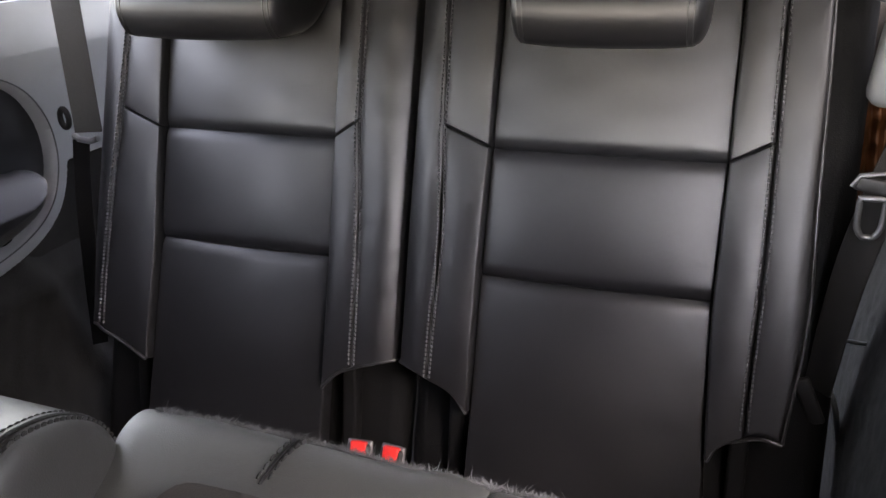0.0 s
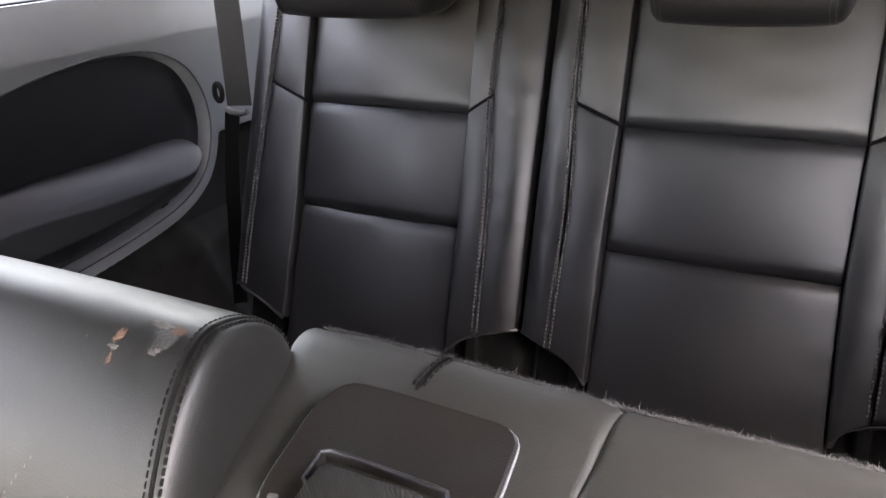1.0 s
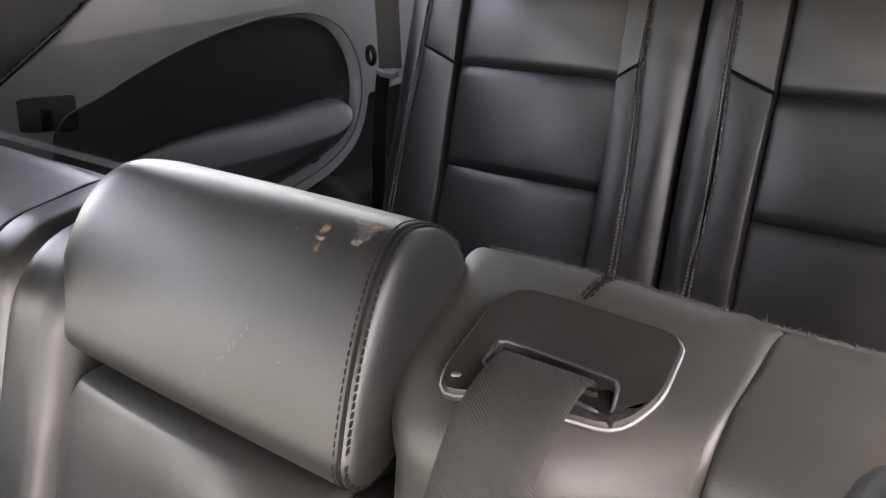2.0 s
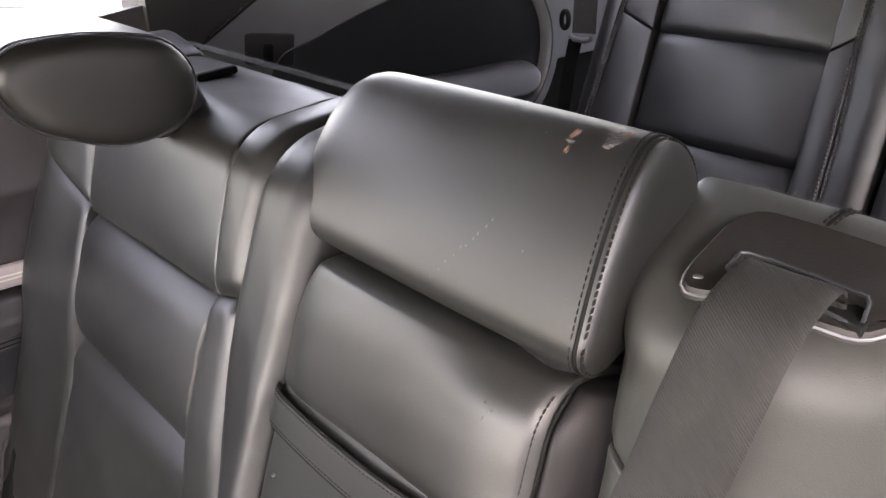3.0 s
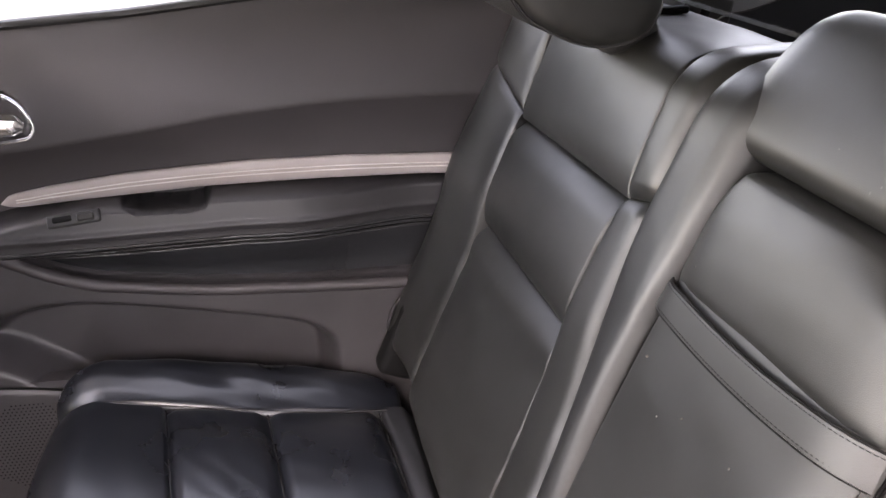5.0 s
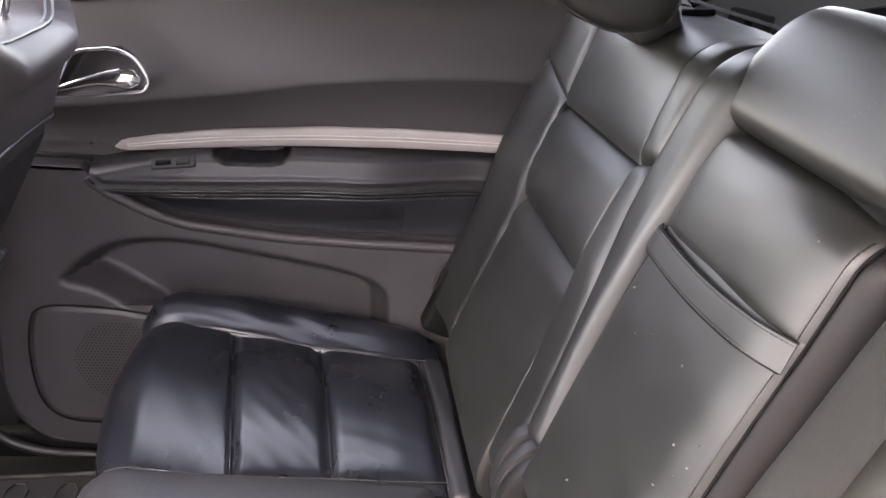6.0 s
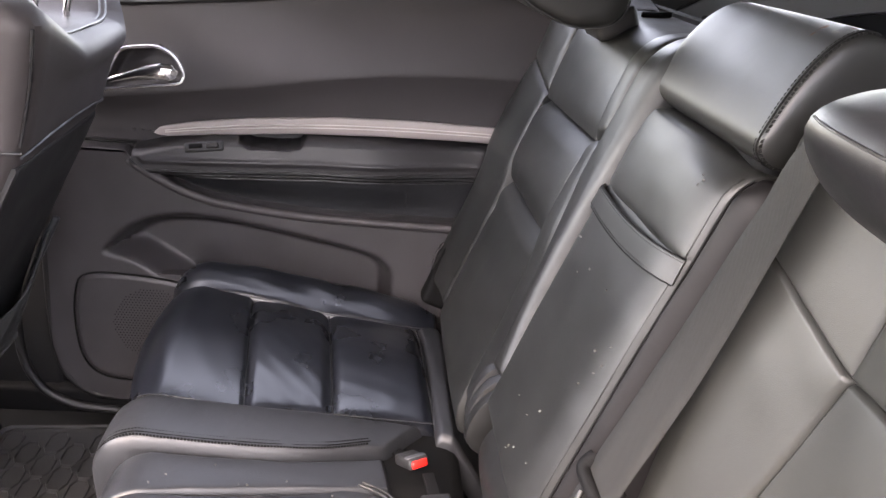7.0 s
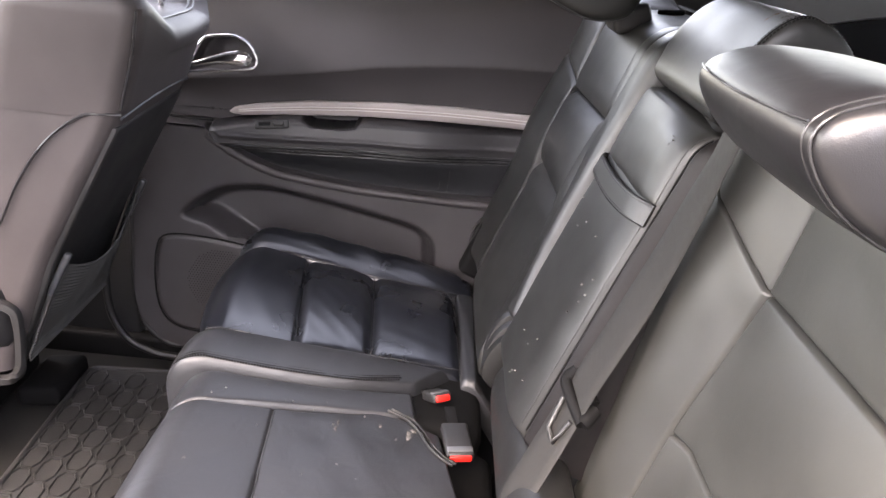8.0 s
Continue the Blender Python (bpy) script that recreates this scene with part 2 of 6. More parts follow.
def panel(name, S, a0, a1, b0, b1, mat, parent, puff=0.006, tuck=0.011, r=0.008, thick=0.02, lift=None, n=(28, 36), label="", uneven=0.0012, seed=1, edges=(1, 1, 1, 1), flip=False, cross=None):
    """A stuffed panel on the surface S(a, b, h): it runs from a0 to a1 and from b0 to b1 (numbers, or values along the side),
    bulges by puff and dips by tuck at its sewn edges (left, right, low, high); cross gives the low and high edges a radius and a dip of their own."""
    size = lambda q0, q1: float(np.mean(np.abs(np.mean(np.atleast_1d(q1)) - np.mean(np.atleast_1d(q0)))))
    n = (max(n[0], 20), max(n[1], 20))
    u, v = np.meshgrid(spaced(n[0], size(a0, a1), r), spaced(n[1], size(b0, b1), cross[0] if cross else r), indexing="ij")
    A0, A1 = smooth_line(a0, v), smooth_line(a1, v)
    B0, B1 = smooth_line(b0, u), smooth_line(b1, u)
    a, b = A0 + (A1 - A0) * u, B0 + (B1 - B0) * v
    wide, tall = np.abs(A1 - A0), np.abs(B1 - B0)
    h = puff * np.abs(np.sin(np.pi * u) * np.sin(np.pi * v)) ** 0.5
    rc, tc = cross or (r, tuck)
    for d, e, rr, tt in ((u * wide, edges[0], r, tuck), ((1 - u) * wide, edges[1], r, tuck), (v * tall, edges[2], rc, tc), ((1 - v) * tall, edges[3], rc, tc)):
        if e:
            h = h - tt * e * (1 - np.clip(d / rr, 0, 1)) ** 2
    h = h + uneven * ripple(a, b, seed, 28)
    if lift:
        h = h + lift(a, b)
    front = np.stack(S(a, b, h), -1).reshape(-1, 3)
    back = np.stack(S(a, b, h - thick), -1).reshape(-1, 3)
    nu, nv = n
    idx = np.arange(nu * nv).reshape(nu, nv)
    f = [(idx[i, j], idx[i + 1, j], idx[i + 1, j + 1], idx[i, j + 1]) for i in range(nu - 1) for j in range(nv - 1)]
    m = nu * nv
    f += [(m + q[3], m + q[2], m + q[1], m + q[0]) for q in f[:]]
    rim = [idx[i, 0] for i in range(nu)] + [idx[-1, j] for j in range(1, nv)] + [idx[i, -1] for i in range(nu - 2, -1, -1)] + [idx[0, j] for j in range(nv - 2, 0, -1)]
    f += [(rim[k], m + rim[k], m + rim[(k + 1) % len(rim)], rim[(k + 1) % len(rim)]) for k in range(len(rim))]
    return add(name, np.concatenate([front, back]), [tuple(int(k) for k in q) for q in f], mat, parent, label, 50, flip)


def on(S, aa, bb, h=0.0):
    """Points and outward directions along a line on the surface S."""
    a, b = np.array(aa, float), np.array(bb, float)
    hh = np.full_like(a, h) if np.isscalar(h) else np.array(h, float)
    p = np.stack(S(a, b, hh), 1)
    q = np.stack(S(a, b, hh + 0.01), 1)
    d = q - p
    return p, d / np.linalg.norm(d, axis=1)[:, None]


def double_stitch(S, aa, bb, h, mat, parent, spread=0.0035, n=60, wide=0.0016):
    """Two rows of thread beside a seam that runs along a = aa, b = bb (values along its length)."""
    t = np.linspace(0, 1, n)
    a, b = smooth_line(aa, t), smooth_line(bb, t)
    da, db = np.gradient(a), np.gradient(b)
    l = np.hypot(da, db)
    for s in (-1, 1):
        p, d = on(S, a + s * spread * db / l, b - s * spread * da / l, h if np.isscalar(h) else smooth_line(h, t))
        stitches("stitching", p, d, mat, parent, wide=wide)


def backrest(y0, z0, slope, bend, radius=0.07, end=5.0, shift=None, tail=None):
    """The surface of a backrest: leaning, then bent over backwards above the height bend. b is the height, past the bend the way along it.
    tail: the depth y, as a function of a, from which the top rolls down again, and the radius of that roll."""
    th = math.atan2(1, slope)
    te = radians(end)
    arc = radius * (th - te)

    def S(a, b, h):
        b = np.asarray(b, float)
        a = np.asarray(a, float) + 0 * b
        low = b <= bend
        k = np.clip((b - bend) / radius, 0, th - te)
        ang = th - k
        y1, z1 = y0 + slope * (bend - z0), bend
        y = np.where(low, y0 + slope * (b - z0), y1 + radius * (np.sin(th) - np.sin(ang)))
        z = np.where(low, b, z1 + radius * (np.cos(ang) - np.cos(th)))
        over = np.maximum(0, b - bend - arc)
        push = shift(a) if shift else 0 * a
        if tail:
            flat = (tail[0](a) - push - y1 - radius * (math.sin(th) - math.sin(te))) / math.cos(te)
            roll = np.maximum(0, over - flat) / tail[1]
            over = np.minimum(over, flat)
            y = y + tail[1] * (math.sin(te) - np.sin(te - roll))
            z = z + tail[1] * (np.cos(te - roll) - math.cos(te))
            ang = ang - roll
        y, z = y + over * math.cos(te) + push, z + over * math.sin(te)
        return a, y - h * np.sin(ang), z + h * np.cos(ang)
    return S


def mirrored(S, s):
    return lambda a, b, h: (lambda q: (q[0] * s, q[1], q[2]))(S(a, b, h))


def flake(name, S, a, b, ra, rb, h, mat, parent, seed):
    """A thin ragged patch on the surface S."""
    rnd = random.Random(seed)
    n = 30
    aa, bb, hh = [a], [b], [h + 0.0004]
    w = [rnd.uniform(0, 6.28) for k in range(4)]
    for k in range(n):
        q = 2 * math.pi * k / n
        r = 0.75 + 0.18 * math.sin(2 * q + w[0]) + 0.14 * math.sin(3 * q + w[1]) + 0.10 * math.sin(5 * q + w[2]) + rnd.uniform(-0.08, 0.08)
        aa.append(a + ra * r * math.cos(2 * math.pi * k / n))
        bb.append(b + rb * r * math.sin(2 * math.pi * k / n))
        hh.append(h)
    p, d = on(S, aa, bb, hh)
    return add(name, p, [(0, 1 + k, 1 + (k + 1) % n) for k in range(n)], mat, parent, "worn patch in the leather", 60)


def specks(S, arange, brange, count, h, parent, seed):
    """Small pale nicks scattered over the surface S."""
    rnd = random.Random(seed)
    v, f = [], []
    for k in range(count):
        a, b = rnd.uniform(*arange), rnd.uniform(*brange)
        l, w, t = rnd.uniform(0.0005, 0.0016), rnd.uniform(0.0002, 0.00036), rnd.gauss(1.57, 0.4)
        da, db = l * math.cos(t), l * math.sin(t)
        ea, eb = -w * math.sin(t), w * math.cos(t)
        p, d = on(S, [a + da, a + ea, a - da * 0.7, a - ea], [b + db, b + eb, b - db, b - eb], h)
        o = len(v)
        v += list(p) + list(p - d * 0.003)
        f += [(o, o + 1, o + 2, o + 3)] + [(o + i, o + (i + 1) % 4, o + 4 + (i + 1) % 4, o + 4 + i) for i in range(4)]
    return tagged(add("nicks", v, f, NICK, parent, "small pale nicks", 0), kind="stuff")


def rounded(points, radius, n=6):
    """A polygon with rounded corners, as (y, z) pairs; radius for all or one for each."""
    p = np.array(points, float)
    m = len(p)
    rs = [radius] * m if np.isscalar(radius) else radius
    out = []
    for i in range(m):
        a, b, c = p[i - 1], p[i], p[(i + 1) % m]
        d0, d1 = (a - b) / np.linalg.norm(a - b), (c - b) / np.linalg.norm(c - b)
        k = min(rs[i], np.linalg.norm(a - b) * 0.49, np.linalg.norm(c - b) * 0.49)
        for t in np.linspace(0, 1, n):
            out.append((1 - t) ** 2 * (b + d0 * k) + 2 * t * (1 - t) * b + t ** 2 * (b + d1 * k))
    return np.array(out)


def refine(loop, step):
    """More points along a closed loop."""
    p = np.concatenate([loop, loop[:1]])
    s = np.concatenate([[0], np.cumsum(np.linalg.norm(np.diff(p, axis=0), axis=1))])
    n = max(8, int(s[-1] / step))
    t = np.linspace(0, s[-1], n, endpoint=False)
    return np.stack([np.interp(t, s, p[:, k]) for k in range(p.shape[1])], 1)


def loft(name, loop, xs, scales, mat, parent, label="", grow=None, smooth=50, caps=True):
    """A closed (y, z) loop carried along x: at each x scaled about its middle."""
    mid = loop.mean(0)
    v, f = [], []
    k = len(loop)
    for x, s in zip(xs, scales):
        q = mid + (loop - mid) * s
        v += [(x, y, z) for y, z in q]
    for i in range(len(xs) - 1):
        for j in range(k):
            l = (j + 1) % k
            f.append((i * k + j, i * k + l, (i + 1) * k + l, (i + 1) * k + j))
    if caps:
        for e, i in ((0, 0), (1, len(xs) - 1)):
            o = len(v)
            v.append((xs[i], mid[0], mid[1]))
            f += [(i * k + j, i * k + (j + 1) % k, o) if e else (i * k + (j + 1) % k, i * k + j, o) for j in range(k)]
    bm = bmesh.new()
    vs = [bm.verts.new(q) for q in v]
    for q in f:
        bm.faces.new([vs[i] for i in q])
    return part(name, bm, mat, parent, label, smooth)


def webbing(name, points, normals, width, mat, parent, label="", thick=0.0014, twist=None):
    """A flat strap along points; normals point away from what it lies on."""
    p, nn = np.array(points, float), np.array(normals, float)
    d = np.gradient(p, axis=0)
    side = np.cross(d, nn)
    side /= np.linalg.norm(side, axis=1)[:, None]
    nn = np.cross(side, d)
    nn /= np.linalg.norm(nn, axis=1)[:, None]
    w = np.full(len(p), width) if np.isscalar(width) else np.array(width)
    v, f = [], []
    cross = [(-0.5, 0), (-0.47, 1), (-0.25, 1.15), (0, 1.0), (0.25, 1.15), (0.47, 1), (0.5, 0), (0.47, -1), (0, -1), (-0.47, -1)]
    c = len(cross)
    for i in range(len(p)):
        v += [p[i] + side[i] * w[i] * s + nn[i] * thick * t for s, t in cross]
    for i in range(len(p) - 1):
        for j in range(c):
            l = (j + 1) % c
            f.append((i * c + j, i * c + l, (i + 1) * c + l, (i + 1) * c + j))
    f += [tuple(reversed(range(c))), tuple((len(p) - 1) * c + j for j in range(c))]
    bm = bmesh.new()
    vs = [bm.verts.new(q) for q in v]
    for q in f:
        bm.faces.new([vs[i] for i in q])
    return part(name, bm, mat, parent, label, 40)


def edge_distance(poly, y, z):
    """The distance from a closed outline, more than 0 inside it."""
    p = np.array(poly, float)
    q = np.roll(p, -1, 0)
    best = np.full(y.shape, 9.0)
    inside = np.zeros(y.shape, bool)
    for (y0, z0), (y1, z1) in zip(p, q):
        dy, dz = y1 - y0, z1 - z0
        t = np.clip(((y - y0) * dy + (z - z0) * dz) / (dy * dy + dz * dz + 1e-12), 0, 1)
        best = np.minimum(best, np.hypot(y - y0 - t * dy, z - z0 - t * dz))
        if abs(dz) > 1e-9:
            cross = ((z0 > z) != (z1 > z)) & (y < (z - z0) / dz * dy + y0)
            inside ^= cross
    return np.where(inside, best, -best)


def step(x):
    x = np.clip(x, 0, 1)
    return x * x * (3 - 2 * x)


def bowed(points, n=80):
    """A closed smooth outline through (y, z) points."""
    p = np.array(points, float)
    m = len(p)
    out = []
    for i in range(m):
        a, b, c, d = p[i - 1], p[i], p[(i + 1) % m], p[(i + 2) % m]
        for f in np.linspace(0, 1, max(2, n // m), endpoint=False):
            out.append(0.5 * (2 * b + (c - a) * f + (2 * a - 5 * b + 4 * c - d) * f ** 2 + (3 * b - a - 3 * c + d) * f ** 3))
    return np.array(out)


def relief(name, x0, y, z, h, thick, mat, parent, label="", inward=1):
    """A moulded side panel: a grid over y and z raised by h from the plane x = x0."""
    ny, nz = y.shape
    front = np.stack([x0 + inward * h, y, z], -1).reshape(-1, 3)
    back = np.stack([np.full_like(h, x0 - inward * thick), y, z], -1).reshape(-1, 3)
    idx = np.arange(ny * nz).reshape(ny, nz)
    f = [(int(idx[i, j]), int(idx[i + 1, j]), int(idx[i + 1, j + 1]), int(idx[i, j + 1])) for i in range(ny - 1) for j in range(nz - 1)]
    m = ny * nz
    rim = [idx[i, 0] for i in range(ny)] + [idx[-1, j] for j in range(1, nz)] + [idx[i, -1] for i in range(ny - 2, -1, -1)] + [idx[0, j] for j in range(nz - 2, 0, -1)]
    rim = [int(k) for k in rim]
    f += [(rim[k], m + rim[k], m + rim[(k + 1) % len(rim)], rim[(k + 1) % len(rim)]) for k in range(len(rim))]
    f.append(tuple(m + k for k in rim))
    return add(name, np.concatenate([front, back]), f, mat, parent, label, 55)


def slab(name, size, at, mat, label="", category="", bevel=0.005, turn=(0, 0, 0), kind="structure"):
    ob = part(name, block(size, at, turn, bevel), mat)
    return tagged(ob, label, category, kind=kind)


# ---- the large structure ----
# Ground out of view; its grey is set by the bounce light wanted inside.
ground = add("ground", [(-400, -400, -0.52), (400, -400, -0.52), (400, 400, -0.52), (-400, 400, -0.52)], [(0, 1, 2, 3)], GROUND, smooth=0)
tagged(ground, "unseen grey ground outside the car, toned for bounce light", "ground", kind="structure")
slab("floor", (1.60, 3.5, 0.06), (0.04, 0.15, -0.03), CARPET, "dark grey carpeted car floor", "floor")
slab("ceiling", (1.40, 3.4, 0.05), (0.05, 0.10, 1.47), HEADLINER, "dark grey fabric headliner under the roof", "ceiling", 0.02)
slab("roof", (1.50, 3.5, 0.03), (0.05, 0.10, 1.52), BODY, "painted steel car roof", "roof", 0.012)
# Unseen bars added under the roof's sides to cut sky light and darken reflections.
slab("trim_light_block_driver", (0.13, 3.3, 0.09), (0.735, 0.05, 1.405), PLASTIC, "unseen dark bar added over the open door to block sky light", "roof rail", 0.03)
slab("trim_light_block_passenger", (0.16, 3.3, 0.07), (-0.62, 0.05, 1.415), PLASTIC, "unseen dark bar added over the side windows to darken reflections", "roof rail", 0.03)
slab("wall_rear", (1.60, 0.10, 1.22), (0.04, 1.85, 0.57), PLASTIC, "dark plastic tailgate lining", "tailgate")
slab("wall_front", (1.60, 0.30, 0.85), (0.04, -1.95, 0.42), PLASTIC, "dark plastic dashboard", "dashboard", 0.05)
# body sides outside the linings, and pillars between the windows
slab("wall_passenger", (0.05, 3.6, 1.0), (-0.85, 0.05, 0.40), BODY, "painted outer side of the car body", "car body", 0.01)
slab("wall_driver", (0.06, 1.55, 1.62), (0.88, 1.10, 0.32), BODY, "painted outer rear quarter of the car body", "car body", 0.01)
slab("wall_front_side", (0.06, 0.95, 1.40), (0.88, -1.66, 0.25), BODY, "painted outer front side of the car body", "car body", 0.01)
slab("wall_arch", (0.05, 0.46, 1.0), (0.845, 0.16, 0.38), PLASTIC, "dark plastic wheel arch lining at the door opening", "side lining", 0.02)
# Unseen wall, added to hold back low sky light at the open door.
slab("wall_light_block", (0.25, 16.0, 3.0), (4.6, 0.0, 0.98), PLASTER, "unseen grey wall added to block low sky light", "wall", 0.02)
back_pane = add("window_rear", [(-0.72, 1.86, 1.16), (0.80, 1.86, 1.16), (0.74, 1.74, 1.46), (-0.66, 1.74, 1.46)], [(0, 1, 2, 3)], GLASS_CLEAR, smooth=0)
tagged(back_pane, "clear glass of the closed tailgate", "window", kind="structure")
slab("trim_sill", (0.10, 1.5, 0.08), (0.86, -0.42, -0.04), PLASTIC, "dark plastic door sill", "sill", 0.01)
for k, (x, y, wide, low, high, turn) in enumerate(((-0.80, 0.165, 0.11, 0.98, 1.45, 0), (-0.835, 0.29, 0.18, 1.06, 1.45, 0), (-0.79, -1.12, 0.10, 0.90, 1.45, 0), (-0.78, 1.50, 0.20, 1.12, 1.45, -18), (0.80, 0.42, 0.16, 0.90, 1.45, -12), (0.80, -1.18, 0.10, 0.0, 1.45, 0), (0.78, 1.50, 0.20, 0.90, 1.45, -18))):
    slab("pillar_%d" % (k + 1), (0.05, wide, high - low), (x, y, (low + high) / 2), PLASTIC if x < 0 and k < 2 else PLASTIC_GREY, "plastic-lined window pillar", "pillar", 0.015, (turn, 0, 0))

# rear passenger door
DX = -0.73


def along(y, pairs):
    p = np.array(pairs, float)
    return np.interp(y, p[:, 0], p[:, 1])


SILL = [(-1.1, 0.902), (-0.876, 0.928), (-0.63, 0.957), (-0.33, 1.004), (-0.1, 1.04), (0.34, 1.10)]
CREASE = [(-1.1, 0.735), (-0.93, 0.748), (-0.81, 0.765), (-0.64, 0.791), (-0.5, 0.818), (-0.36, 0.836), (-0.24, 0.845), (-0.13, 0.849), (0.34, 0.86)]
TRIM_TOP = [(-0.838, 0.6795), (-0.834, 0.6865), (-0.822, 0.6930), (-0.764, 0.706), (-0.65, 0.724), (-0.469, 0.739), (-0.32, 0.744), (-0.171, 0.744), (0.1, 0.74)]
TRIM_LOW = [(-0.838, 0.6785), (-0.834, 0.6755), (-0.809, 0.674), (-0.68, 0.687), (-0.548, 0.699), (-0.36, 0.707), (-0.197, 0.710), (0.1, 0.708)]
ARM_TOP = [(-1.1, 0.6545), (-0.885, 0.6545), (-0.865, 0.653), (-0.80, 0.670), (-0.714, 0.686), (-0.665, 0.688), (-0.51, 0.700), (-0.42, 0.702), (-0.2, 0.702), (0.34, 0.70)]
CORD = [(-1.1, 0.6535), (-0.885, 0.6535), (-0.872, 0.632), (-0.85, 0.612), (-0.68, 0.620), (-0.5, 0.630), (-0.2, 0.634), (0.34, 0.636)]
FLANGE = [(-1.1, 0.650), (-0.890, 0.650), (-0.872, 0.628), (-0.842, 0.609), (-0.794, 0.584), (-0.76, 0.570), (-0.715, 0.557), (-0.62, 0.546), (-0.53, 0.538), (-0.39, 0.534), (-0.23, 0.532), (0.34, 0.532)]
POCKET = bowed([(-0.948, 0.418), (-0.926, 0.453), (-0.886, 0.489), (-0.836, 0.511), (-0.76, 0.520), (-0.68, 0.514), (-0.54, 0.491), (-0.40, 0.462), (-0.346, 0.432), (-0.328, 0.390), (-0.332, 0.300), (-0.40, 0.250), (-0.54, 0.240), (-0.70, 0.270), (-0.80, 0.345), (-0.88, 0.395)])


def door_height(y, z):
    sill, crease = along(y, SILL), along(y, CREASE)
    tl, at, cord, fl = along(y, TRIM_LOW), along(y, ARM_TOP), along(y, CORD), along(y, FLANGE)
    up = (z - crease) / (sill - crease)
    h = np.where(z > crease, 0.024 - 0.050 * step(np.clip(up, 0, 1.0)) ** 0.8, 0.0)
    mid = np.clip((z - tl) / (crease - tl), 0, 1)
    h = np.where((z <= crease) & (z > at), -0.004 + 0.028 * mid ** 2.2 - 0.012 * (z < tl), h)
    fore = y < -0.875
    t = np.clip((at - z) / 0.016, 0, 1)
    arm = -0.016 + 0.062 * np.sqrt(np.clip(1 - (1 - t) ** 2, 0, 1)) + 0.008 * step((at - z) / 0.05) + 0.004 * np.exp(-((z - cord - 0.021) / 0.006) ** 2)
    arm = np.where(z < cord, 0.056 - 0.050 * step((cord - z) / np.maximum(0.03, cord - fl)) - 0.006 * (z < cord - 0.004), arm)
    arm = arm * (1 - 0.62 * step((y + 0.42) / 0.24)) - 0.012 * step((y + 0.42) / 0.24)
    h = np.where((z <= at) & ~fore, arm, h)
    low = 0.030 + 0.012 * step((0.45 - z) / 0.4)
    shelf = step((fl - z) / 0.006)
    h = np.where((z <= fl + 0.001) & ~fore, 0.006 + (low - 0.006) * shelf, h)
    h = np.where(fore & (z <= 0.650), 0.006 + (low - 0.006) * shelf, h)
    d = edge_distance(POCKET, y, z)
    h = h - 0.074 * step(d / 0.042)
    # pull cup in the armrest
    cup = edge_distance([(-0.676, 0.72), (-0.672, 0.688), (-0.662, 0.677), (-0.644, 0.669), (-0.566, 0.671), (-0.542, 0.677), (-0.533, 0.690), (-0.525, 0.72)], y, z)
    h = np.where(z <= at, h - (h + 0.034) * step(cup / 0.006), h)
    grip = edge_distance(rounded([(-0.935, 0.762), (-0.895, 0.845), (-0.825, 0.855), (-0.791, 0.840), (-0.771, 0.803), (-0.779, 0.784)], [0.01, 0.02, 0.03, 0.03, 0.012, 0.012]), y, z)
    h = h - 0.030 * step(grip / 0.012)
    return h


